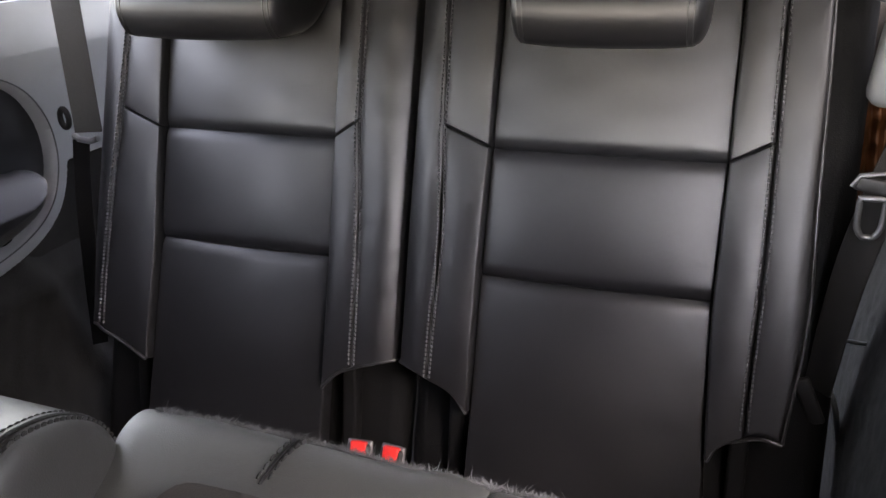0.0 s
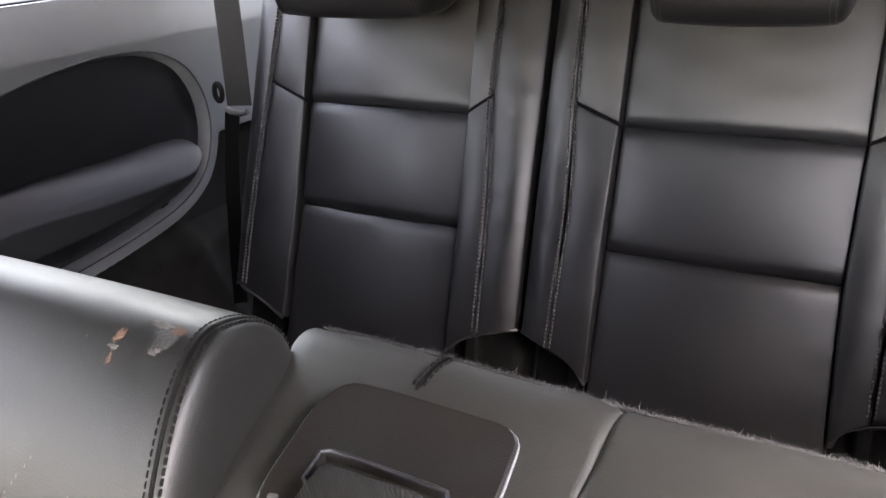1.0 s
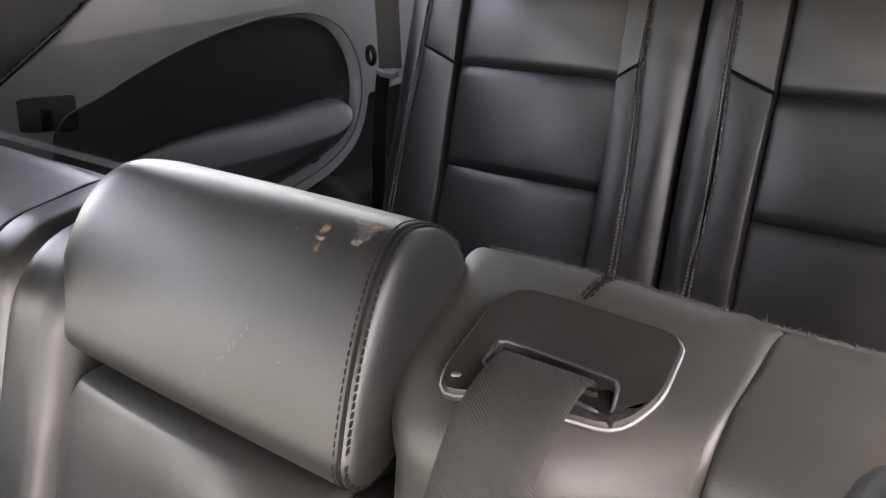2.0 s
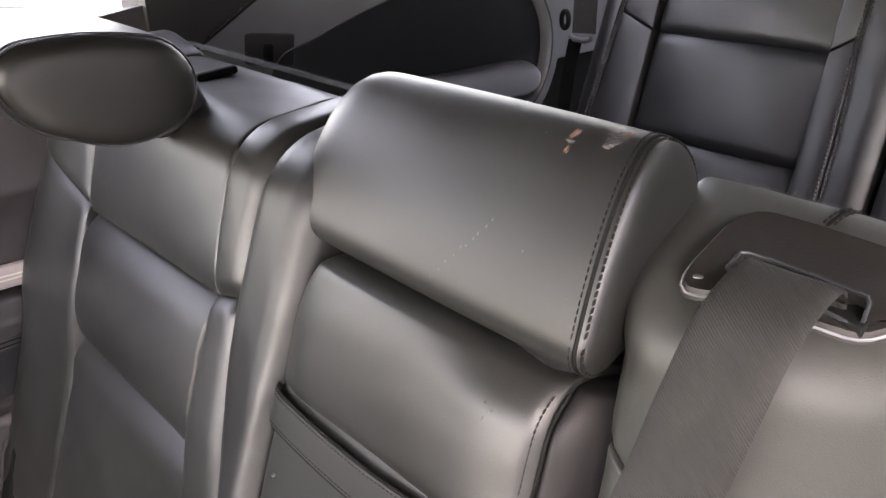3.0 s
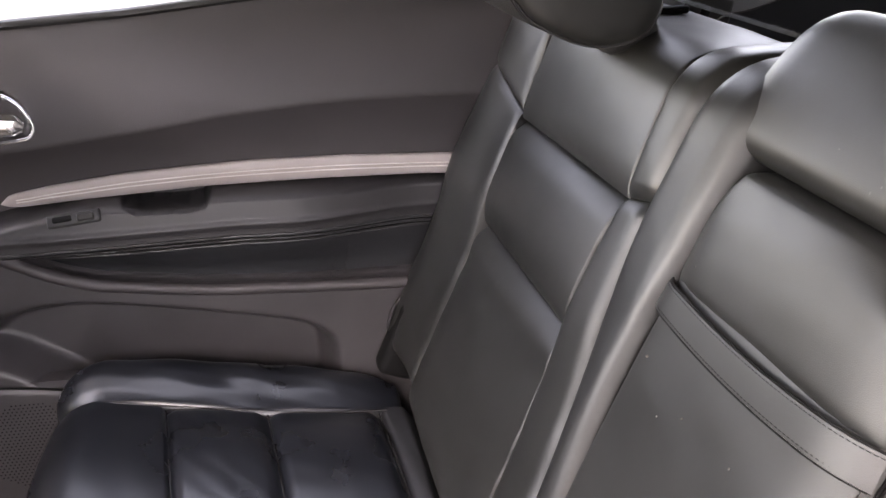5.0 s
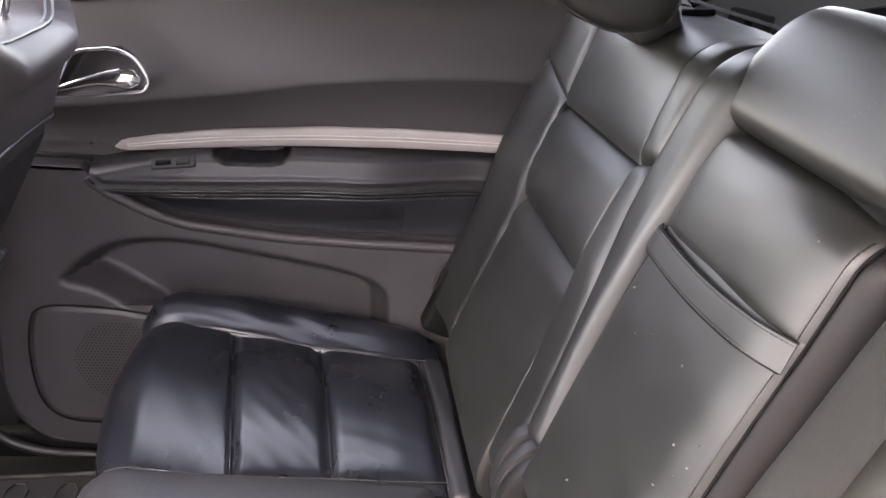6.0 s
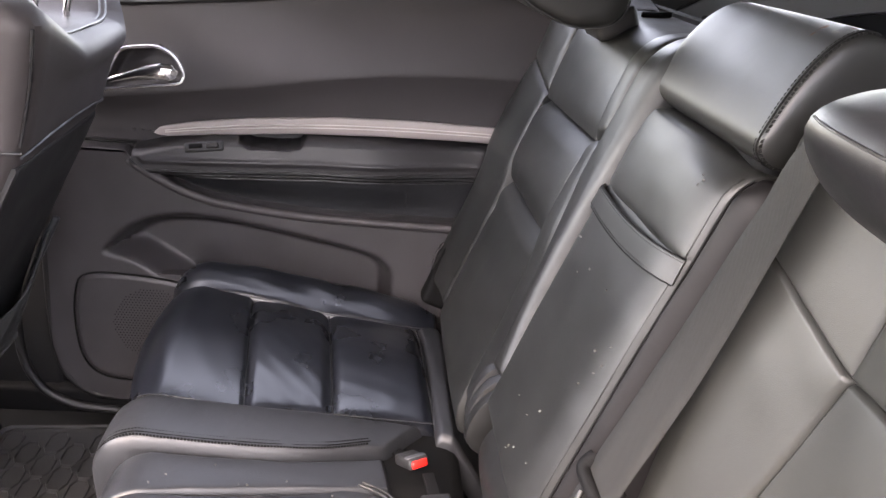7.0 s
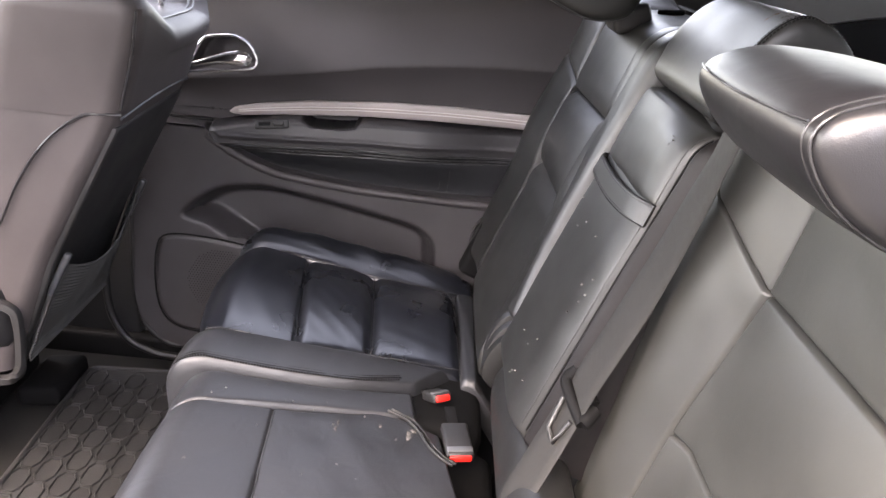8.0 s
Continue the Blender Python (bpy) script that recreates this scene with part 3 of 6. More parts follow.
def rear_door():
    door = thing("door_1", (-0.75, -0.4, 0.03), label="closed black rear car door with worn moulded lining", category="car door", kind="structure")
    yy = np.linspace(-1.058, 0.13, 400)
    low = along(yy, [(-1.06, 0.20), (-1.04, 0.14), (-1.0, 0.09), (-0.93, 0.068), (-0.6, 0.06), (0.0, 0.10), (0.30, 0.30)])
    lines = [low, along(yy, FLANGE) - 0.008, along(yy, FLANGE) + 0.0015, along(yy, CORD) - 0.0045, along(yy, CORD), along(yy, ARM_TOP) - 0.016, along(yy, ARM_TOP) + 0.001, along(yy, CREASE), along(yy, SILL)]
    rows = []
    for k, m in enumerate((90, 8, 26, 4, 36, 14, 30, 30)):
        rows += [lines[k] + (lines[k + 1] - lines[k]) * f for f in np.linspace(0, 1, m, endpoint=False)]
    z = np.stack(rows + [lines[-1]], 1)
    y = np.repeat(yy[:, None], z.shape[1], 1)
    for name, lo, hi, mat, label in (("lower_lining", 0, 98, DOOR_LOW, "textured black lower door panel"), ("insert", 98, 128, LEATHER_SEAT, "black padded vinyl panel"), ("armrest", 128, 178, DOOR_ARM, "black door armrest"), ("upper_lining", 178, z.shape[1] - 1, DOOR_SOFT, "soft grey-brown upper door panel")):
        yk, zk = y[:, lo:hi + 1], z[:, lo:hi + 1]
        relief(name, DX, yk, zk, door_height(yk, zk), 0.05, mat, door, label)
    # window ledge and glass
    y1 = np.linspace(-1.05, 0.02, 40)
    tube("window_seal", np.stack([np.full(40, DX - 0.022), y1, along(y1, SILL) + 0.002], 1), 0.007, PLASTIC, door, "black rubber window seal")
    add("window_1", [(-0.775, -1.06, 0.90), (-0.775, 0.16, 1.05), (-0.70, 0.16, 1.45), (-0.70, -1.06, 1.45)], [(0, 1, 2, 3)], GLASS, door, "tinted side window glass", smooth=0)
    # silver strip, lying in the lining, with two raised lines
    yy = np.linspace(-0.838, 0.05, 90)
    tt = np.linspace(0, 1, 25)
    y, t = np.meshgrid(yy, tt, indexing="ij")
    lo, hi = along(y, TRIM_LOW), along(y, TRIM_TOP)
    z = lo + (hi - lo) * t
    bow = 0.006 + 0.005 * np.sqrt(np.clip(1 - (2 * t - 1) ** 2, 0, 1)) * np.clip((y + 0.84) / 0.05, 0.15, 1)
    relief("trim_strip", DX, y, z, bow, 0.0, TRIM, door, "brushed silver trim strip")
    for f in (0.42, 0.60):
        y1 = np.linspace(-0.815, 0.05, 70)
        zz = along(y1, TRIM_LOW) * (1 - f) + along(y1, TRIM_TOP) * f
        tube("trim_line", np.stack([np.full(70, DX + 0.0112), y1, zz], 1), 0.0010, TRIM_LIGHT, door, "bright inlay line")
    # two sewn cords along the armrest
    for o, r, mat in ((0.0015, 0.0022, PIPING), (-0.0026, 0.0012, SHELL), (-0.0068, 0.0022, PIPING), (-0.0110, 0.0012, SHELL), (-0.0150, 0.0022, PIPING)):
        y1 = np.linspace(-0.845, 0.02, 90)
        zz = along(y1, CORD) + o
        tube("cord", np.stack([DX + door_height(y1, zz) + 0.0004, y1, zz], 1), r, mat, door, "black sewn cord")
    # flange edge and pocket lip
    y1 = np.linspace(-0.88, 0.1, 110)
    zz = along(y1, FLANGE)
    tube("flange", np.stack([np.full(110, DX + 0.034), y1, zz - 0.008], 1), 0.0105, DOOR_SOFT, door, "raised edge of the lower lining", 10)
    # seam in front of the armrest
    y1 = np.linspace(-1.05, -0.875, 20)
    tube("seam", np.stack([np.full(20, DX - 0.001), y1, np.full(20, 0.653)], 1), 0.003, SHELL, door)
    # inside handle: chrome ring and lever
    ring = refine(rounded([(-0.935, 0.762), (-0.895, 0.845), (-0.825, 0.855), (-0.791, 0.840), (-0.771, 0.803), (-0.779, 0.784)], [0.01, 0.02, 0.03, 0.03, 0.012, 0.012]), 0.006)
    handle = tube("handle", np.stack([DX + 0.020 + 0 * ring[:, 0], ring[:, 0], ring[:, 1]], 1), 0.0036, CHROME, door, "chrome door handle", 8, True)
    lever = path3([(DX + 0.014, -0.788, 0.800), (DX + 0.018, -0.808, 0.804), (DX + 0.020, -0.842, 0.803), (DX + 0.020, -0.878, 0.794), (DX + 0.018, -0.925, 0.778)], 24)
    rad = np.interp(np.linspace(0, 1, 24), [0, 0.12, 0.35, 0.6, 1], [0.009, 0.016, 0.018, 0.012, 0.006])
    bm = bmesh.new()
    rings = []
    for p, r in zip(lever, rad):
        rings.append([bm.verts.new((p[0] + 0.55 * r * math.cos(a), p[1] + 0.2 * r * math.sin(a), p[2] + r * math.sin(a))) for a in np.linspace(0, 2 * math.pi, 14, endpoint=False)])
    for a, b in zip(rings, rings[1:]):
        for k in range(14):
            bm.faces.new((a[k], a[(k + 1) % 14], b[(k + 1) % 14], b[k]))
    bm.faces.new(rings[0]), bm.faces.new(rings[-1])
    part("lever", bm, CHROME, handle)
    # window switch
    sw = part("window_switch", block((0.010, 0.076, 0.021), (DX + 0.0475, -0.731, 0.6690), (8, -28, 0), 0.004), PLASTIC, door, "black window switch")
    part("switch_key", block((0.014, 0.024, 0.011), (DX + 0.0500, -0.714, 0.6725), (8, -28, 0), 0.003), PLASTIC_BROWN, sw)
    part("switch_key", block((0.012, 0.028, 0.010), (DX + 0.0485, -0.747, 0.6680), (8, -28, 0), 0.003), SHELL, sw)
    # speaker cover
    frame_line = refine(bowed([(-1.008, 0.26), (-1.003, 0.335), (-0.985, 0.366), (-0.93, 0.374), (-0.82, 0.366), (-0.75, 0.345), (-0.72, 0.28), (-0.73, 0.19), (-0.78, 0.135), (-0.87, 0.120), (-0.955, 0.130), (-0.995, 0.175)]), 0.012)
    cover = thing("speaker_cover", (0, 0, 0))
    cover.parent = door
    cover.location = (0, 0, 0)
    y, z = np.meshgrid(np.linspace(-1.01, -0.72, 70), np.linspace(0.118, 0.376, 60), indexing="ij")
    d = edge_distance(frame_line, y, z)
    hh = 0.028 + 0.014 * step((0.45 - z) / 0.4) + 0.007 * step(d / 0.010)
    relief("cover", DX, y, z, hh, 0.0, DOOR_LOW, cover)
    tube("groove", np.stack([DX + 0.0335 + 0.012 * step((0.45 - frame_line[:, 1]) / 0.4), frame_line[:, 0], frame_line[:, 1]], 1), 0.0022, SHELL, cover, closed=True)
    v, f = [], []
    for i in range(-14, 15):
        for j in range(-14, 15):
            yy, zz = i * 0.0068 + (j % 2) * 0.0034, j * 0.0060
            if yy * yy + zz * zz < 0.082 ** 2:
                cy, cz = -0.845 + yy, 0.262 + zz
                x = DX + 0.0360 + 0.014 * float(step(np.array((0.45 - cz) / 0.4)))
                o = len(v)
                v += [(x, cy + 0.0015 * math.cos(a), cz + 0.0015 * math.sin(a)) for a in np.linspace(0, 2 * math.pi, 6, endpoint=False)]
                f.append(tuple(range(o, o + 6)))
    tagged(add("perforations", v, f, SHELL, cover, smooth=0), kind="stuff")
    # light scratches
    for y0, z0, y1, z1 in ((-0.347, 0.526, -0.337, 0.565), (-0.322, 0.526, -0.318, 0.600)):
        q = path3([(0, y0, z0), ((0), (y0 + y1) / 2 + 0.003, (z0 + z1) / 2), (0, y1, z1)], 12)
        q[:, 0] = DX + door_height(q[:, 1], q[:, 2]) + 0.0006
        tube("scratch", q, 0.0009, SCUFF, door, "pale scratch", 5)
    knob = thing("lock_knob", (0, 0, 0))
    knob.parent = door
    tube("stem", [(DX - 0.008, -0.235, 1.005), (DX - 0.008, -0.237, 1.045)], 0.004, CHROME, knob, sides=10)
    tube("collar", [(DX - 0.008, -0.235, 1.008), (DX - 0.008, -0.235, 1.020)], 0.010, PLASTIC_GREY, knob, sides=14)
    # seals and lower frame in front of the door
    for r, pts, mat in ((0.008, [(-1.062, 0.66), (-1.063, 0.43), (-1.060, 0.22), (-1.040, 0.125), (-0.995, 0.078), (-0.93, 0.064), (-0.60, 0.055)], PLASTIC), (0.010, [(-1.135, 0.60), (-1.135, 0.30), (-1.13, 0.16), (-1.10, 0.085), (-1.045, 0.045), (-0.945, 0.028), (-0.60, 0.022)], PLASTIC)):
        q = path3([(-0.705, a, b) for a, b in pts], 70)
        tagged(tube("trim_seal", q, r, mat, None, "", 8), "black rubber door seal", "door seal", kind="structure")
    return door


rear_door()
slab("baseboard", (0.05, 2.4, 0.10), (-0.755, -0.40, 0.01), SHELL, "black plastic sill scuff plate", "sill", 0.012)
slab("wall_kick", (0.04, 0.5, 0.92), (-0.775, -1.32, 0.44), PLASTIC, "dark plastic lining beside the front seat", "side lining", 0.01)

# lining beside the third row, passenger side
QX = -0.76
ARCH = bowed([(0.30, 0.93), (0.40, 0.985), (0.557, 1.031), (0.702, 1.054), (0.80, 1.057), (0.880, 1.045), (0.945, 1.010), (0.982, 0.955), (0.993, 0.895), (0.982, 0.835), (0.950, 0.782), (0.89, 0.745), (0.80, 0.722), (0.633, 0.700), (0.45, 0.690), (0.30, 0.69)], 160)
REST = bowed([(0.30, 0.845), (0.42, 0.866), (0.513, 0.876), (0.60, 0.876), (0.70, 0.872), (0.834, 0.871), (0.915, 0.866), (0.944, 0.852), (0.946, 0.835), (0.930, 0.800), (0.89, 0.770), (0.80, 0.745), (0.65, 0.725), (0.45, 0.705), (0.30, 0.70)], 150)


def quarter_lining():
    side = thing("wall_quarter", (-0.78, 0.7, 0.3), label="grey plastic side lining with recessed black armrest", category="side lining", kind="structure")
    y, z = np.meshgrid(np.linspace(0.12, 1.42, 330), np.linspace(0.62, 1.16, 210), indexing="ij")
    d = edge_distance(ARCH, y, z)
    h = 0.0 - 0.35 * np.clip(z - 1.07, 0, 1) ** 1.2 - 0.030 * step(d / 0.012) 
    cut = y - 0.182 - (z - 0.999) * 1.77
    h = h - 0.006 * np.exp(-(cut / 0.005) ** 2) + 0.012 * step((0.30 - y) / 0.2)
    h = h - 0.07 * step((-0.024 - d) / 0.010) * step((0.86 - z) / 0.02)
    relief("lining", QX, y, z, np.where(cut < 0, h - 0.03, h), 0.09, PLASTIC_GREY, side)
    yp, zp = np.meshgrid(np.linspace(0.10, 0.50, 80), np.linspace(0.80, 1.17, 80), indexing="ij")
    cp = yp - 0.182 - (zp - 0.999) * 1.77
    hp = 0.004 - 0.35 * np.clip(zp - 1.07, 0, 1) ** 1.2 + 0.012 * step((0.30 - yp) / 0.2) - 0.05 * step((cp + 0.006) / 0.006)
    relief("pillar_trim", QX, yp, zp, hp, 0.08, PLASTIC, side, "dark plastic pillar trim")
    y, z = np.meshgrid(np.linspace(0.28, 1.0, 110), np.linspace(0.68, 1.06, 80), indexing="ij")
    d = edge_distance(ARCH, y, z)
    relief("recess", QX - 0.030, y, z, np.where(d > 0.003, 0.004 + 0.004 * step(d / 0.05), -0.05), 0.06, PLASTIC_NAVY, side, "black recessed panel")
    y, z = np.meshgrid(np.linspace(0.29, 0.95, 130), np.linspace(0.695, 0.88, 70), indexing="ij")
    d = edge_distance(REST, y, z)
    bulge = (0.010 + 0.085 * np.sqrt(np.clip(d / 0.055, 0, 1))) * (0.35 + 0.65 * step((y - 0.30) / 0.45))
    relief("armrest", QX - 0.03, y, z, np.where(d > 0.0, bulge, -0.03), 0.05, PLASTIC_NAVY, side, "dark blue-black moulded armrest")
    lipline = refine(ARCH, 0.012)
    tube("edge", np.stack([QX + 0.002 + 0 * lipline[:, 0], lipline[:, 0], lipline[:, 1]], 1), 0.0016, PLASTIC_BLUE, side, closed=True)
    cup = part("grab_recess", block((0.02, 0.105, 0.062), (QX - 0.008, 0.300, 0.975), (-8, 0, 0), 0.012), PLASTIC, side, "dark coat hook recess")
    part("hook", block((0.014, 0.018, 0.034), (QX + 0.000, 0.297, 0.968), (-8, 0, 0), 0.005), SHELL, cup)
    dark = [(QX + 0.0035 + 0.008 * (1 - t), 0.10 + 0.25 * t, 0.955 + 0.141 * t) for t in np.linspace(0, 1, 20)]
    tube("seam", dark, 0.003, SHELL, side)
    # folded carpet over the wheel housing
    y, z = np.meshgrid(np.linspace(0.10, 1.25, 90), np.linspace(-0.02, 0.86, 70), indexing="ij")
    hh = -0.034 + 0.044 * step((0.70 - z) / 0.06) + 0.10 * step((0.62 - z) / 0.45) * step((y - 0.25) / 0.3) + 0.010 * ripple(y, z, 5, 22) + 0.02 * np.exp(-((y - 0.9 + 0.3 * (z - 0.6)) / 0.03) ** 2)
    relief("carpet", QX, y, z, hh, 0.03, CARPET, side, "loose dark carpet over the wheel housing")
    ledge = np.linspace(0.45, 1.42, 30)
    tube("window_seal", np.stack([np.full(30, QX - 0.045), ledge, np.full(30, 1.158)], 1), 0.008, PLASTIC, side, "black rubber window seal")
    add("window_2", [(-0.80, 0.42, 1.15), (-0.80, 1.42, 1.16), (-0.72, 1.36, 1.45), (-0.72, 0.36, 1.45)], [(0, 1, 2, 3)], GLASS_CLEAR, side, "clear quarter window glass", smooth=0)


quarter_lining()


def driver_quarter():
    side = thing("wall_quarter_far", (0.8, 0.9, 0.3), label="dark side lining and carpeted wheel housing", category="side lining", kind="structure")
    y, z = np.meshgrid(np.linspace(0.36, 1.8, 80), np.linspace(0.62, 1.14, 50), indexing="ij")
    relief("lining", 0.80, y, z, 0.02 + 0.02 * np.sin(z * 9) ** 2, 0.03, PLASTIC, side, inward=-1)
    y, z = np.meshgrid(np.linspace(0.36, 1.8, 120), np.linspace(-0.02, 0.84, 80), indexing="ij")
    hh = 0.115 + 0.045 * step((0.83 - z) / 0.28) + 0.004 * ripple(y, z, 8, 30) + 0.0012 * ripple(y, z, 9, 160)
    relief("carpet", 0.81, y, z, hh, 0.03, CARPET_GREY, side, "worn grey carpet over the wheel housing", inward=-1)
    add("window_3", [(0.84, 0.46, 1.13), (0.84, 1.46, 1.14), (0.76, 1.40, 1.45), (0.76, 0.40, 1.45)], [(0, 1, 2, 3)], GLASS_DARK, side, "dark privacy glass of the quarter window", smooth=0)


driver_quarter()


# ---- belts ----
def buckle(name, at, turn, label, parent=None, wide=0.030, tall=0.055, flat=False, case=PLASTIC):
    """A seat belt buckle: black case, red button, stalk."""
    b = thing(name, at, label=label, category="belt buckle", group="belt buckles")
    m = pose(*at, *turn)

    def put(n, bm, mat, lab=""):
        bmesh.ops.transform(bm, matrix=m, verts=bm.verts)
        return part(n, bm, mat, b, lab)
    put("case", block((wide + 0.006, 0.018, tall), (0, 0, -tall / 2), bevel=0.005), case)
    if flat:
        put("button", block((wide - 0.002, 0.0125, 0.012), (0, -0.0005, -0.003), bevel=0.003), RED, "red release button")
        put("slot_rim", block((wide + 0.003, 0.004, 0.012), (0, 0.0085, -0.012), bevel=0.0015), STEEL, "worn metal slot edge")
    else:
        put("button", block((wide - 0.004, 0.010, 0.026), (0, -0.0055, -0.009), bevel=0.003), RED, "red release button")
        put("slot_rim", block((wide + 0.009, 0.008, 0.030), (0, 0.0015, -0.010), bevel=0.003), STEEL, "worn metal slot edge")
    put("stalk", block((0.020, 0.006, 0.05 if flat else 0.12), (0, 0.002, -tall - (0.02 if flat else 0.05)), bevel=0.002), SHELL)
    return b


# ---- third row ----
S3 = backrest(0.955, 0.96, 0.328, 1.17, 0.06)


def folded_headrest(parent, x0, x1, loop, mat, taper=0.03, sewn=(0, 1)):
    """A headrest tipped forward: stuffed pad, an inset panel with cord at each end, a bracket under it."""
    mid = loop.mean(0)
    w = x1 - x0
    head = thing("headrest", (0, 0, 0))
    head.parent = parent
    head.location = (0, 0, 0)
    t = np.linspace(0, 1, 22)
    xs = x0 + w * t
    sc = 1.0 + 0.035 * np.sin(np.pi * t) - taper * (np.abs(2 * t - 1) ** 6)
    loft("pad", loop, xs, sc, mat, head)
    for e, x, s in ((0, x0, -1), (1, x1, 1)):
        q = refine(loop, 0.006)
        ring = mid + (q - mid) * (0.995 - taper)
        if e in sewn:
            tube("cord", np.stack([np.full(len(ring), x + s * 0.001), ring[:, 0], ring[:, 1]], 1), 0.0012, PIPING, head, closed=True)
        k = np.linspace(0, 1, 8)
        loft("end_panel", refine(loop, 0.010), x + s * 0.016 * np.sin(k * np.pi / 2), np.concatenate([(0.985 - taper) * np.cos(k[:-1] * np.pi / 2) ** 0.35, [0.10]]), mat, head)
        ring = mid + (q - mid) * (1.006 - taper * 0.78)
        if e in sewn:
            tube("cord", np.stack([np.full(len(ring), x - s * 0.006), ring[:, 0], ring[:, 1]], 1), 0.0010, PIPING, head, closed=True)
    return head


def third_row_seat(s):
    """One of the two rear seats; s is its side of the car."""
    S = mirrored(S3, s)
    seat = thing("rear_seat", (0.29 * s, 0.95, 0.30), label="black leather third-row seat with sewn panels and folded headrest", category="car seat", group="third-row seats")
    flip = s < 0
    inner, outer = [0.123, 0.125, 0.125, 0.128, 0.130], [0.478, 0.468, 0.460, 0.462, 0.460]

    base = lambda a, b: 0.006 - 0.010 * ((np.abs(a) - 0.29) / 0.17) ** 2
    wing = lambda a, b: 0.012 - 6.0 * np.clip(np.abs(np.abs(a) - 0.300) - 0.255, 0, 1) ** 1.9
    P = lambda name, a0, a1, b0, b1, seed, lift=base, **k: panel(name, S, a0, a1, b0, b1, LEATHER, seat, lift=lift, seed=seed, flip=flip, **{"r": 0.0034, "tuck": 0.006, **k})
    SEAM = (0.020, 0.0065)
    cut = lambda lo, hi, row: list(np.interp(np.linspace(lo, hi, 5), [0.45, 0.60, 0.77, 0.956, 1.22], row))
    P("lower_panel", cut(0.45, 0.775, inner), cut(0.45, 0.775, outer), 0.45, 0.775, 1 + s, puff=0.007, edges=(1, 1, 0, 0.8), n=(30, 50), cross=SEAM)
    P("middle_panel", cut(0.775, 0.956, inner), cut(0.775, 0.956, outer), 0.775, 0.956, 2 + s, puff=0.007, edges=(1, 1, 1.2, 0.7), n=(30, 50), cross=SEAM)
    P("upper_panel", cut(0.956, 1.22, inner), cut(0.956, 1.22, outer), 0.956, 1.26, 3 + s, puff=0.008, edges=(1, 1, 1.2, 0), n=(30, 50), cross=SEAM)
    bi = lambda lo, hi, row: list(np.interp(np.linspace(lo, hi, 5), [0.45, 0.60, 0.77, 0.956, 1.22] if row is inner or row is outer else [0.57, 0.70, 0.83, 0.97, 1.22], row))
    if s > 0:
        stitch_in, stitch_out, edge = [0.057, 0.059, 0.064, 0.054, 0.050], [0.518, 0.517, 0.520, 0.517, 0.511], [0.567, 0.581, 0.576, 0.572, 0.565]
    else:
        stitch_in, stitch_out, edge = [0.070, 0.072, 0.075, 0.086, 0.086], [0.572, 0.566, 0.557, 0.543, 0.525], [0.621, 0.613, 0.600, 0.590, 0.586]
    P("inner_bolster", bi(0.60, 0.975, stitch_in), bi(0.57, 0.96, inner), [0.612, 0.600, 0.575], [0.985, 0.957], 4 + s, wing, puff=0.006, edges=(0.7, 1, 1, 1), n=(16, 40))
    P("inner_bolster", bi(0.975, 1.22, stitch_in), bi(0.96, 1.22, inner), [0.985, 0.957], 1.25, 5 + s, wing, puff=0.006, edges=(0.7, 1, 1, 1), n=(16, 28))
    P("outer_bolster", bi(0.57, 0.96, outer), bi(0.60, 0.98, stitch_out), [0.568, 0.592, 0.606], [0.957, 0.985], 6 + s, wing, puff=0.006, edges=(1, 0.7, 1, 1), n=(16, 40))
    P("outer_bolster", bi(0.96, 1.22, outer), bi(0.98, 1.22, stitch_out), [0.957, 0.985], 1.25, 7 + s, wing, puff=0.006, edges=(1, 0.7, 1, 1), n=(16, 28))
    P("inner_side", 0.004, bi(0.61, 1.22, stitch_in), [0.630, 0.622, 0.612], 1.25, 8 + s, wing, puff=0.004, edges=(1.6, 0.7, 1, 1), n=(24, 50), thick=0.05, uneven=0.0022)
    P("outer_side", bi(0.60, 1.22, stitch_out), edge, [0.606, 0.612, 0.604], 1.25, 9 + s, wing, puff=0.003, edges=(0.7, 1.2, 1, 1), n=(24, 50), thick=0.05, r=0.007, uneven=0.0018)
    hw = lambda row: [float(wing(np.array(v), 0)) + 0.0058 for v in row]
    level = list(np.linspace(0.615, 1.23, 25))
    for row in (stitch_in, stitch_out):
        line = list(np.interp(level, [0.57, 0.70, 0.83, 0.97, 1.22], row))
        double_stitch(S, line, level, hw(line), THREAD, seat, 0.0046, 80, 0.0028)
    a = smooth_line(edge, np.linspace(0, 1, 60))
    p, d = on(S, a, np.linspace(0.606, 1.23, 60), wing(a, 0) - 0.004)
    tube("piping", p, 0.0022, PIPING, seat, "thin piping along the outer edge")
    for row_a, row_b in (((0.004, 0.03, 0.068, 0.100, 0.124), (0.630, 0.624, 0.612, 0.597, 0.572)), ((0.474, 0.25 * 0.474 + 0.75 * stitch_out[0] - 0.02, stitch_out[0], 0.5 * (stitch_out[0] + edge[0]), edge[0]), (0.566, 0.590, 0.603, 0.608, 0.604))):
        tt = np.linspace(0, 1, 30)
        ta = smooth_line(list(row_a), tt)
        p, d = on(S, ta, smooth_line(list(row_b), tt) + 0.001, wing(ta, 0) - 0.003)
        tube("piping", p, 0.0028, PIPING, seat, "grey piping along the cover's hem")
    # frame behind the covers, hinge brackets, low cushion
    part("back_shell", block((0.626, 0.07, 1.02), (0.3185 * s, 0.993, 0.745), (-18.2, 0, 0), 0.03), SHELL, seat)
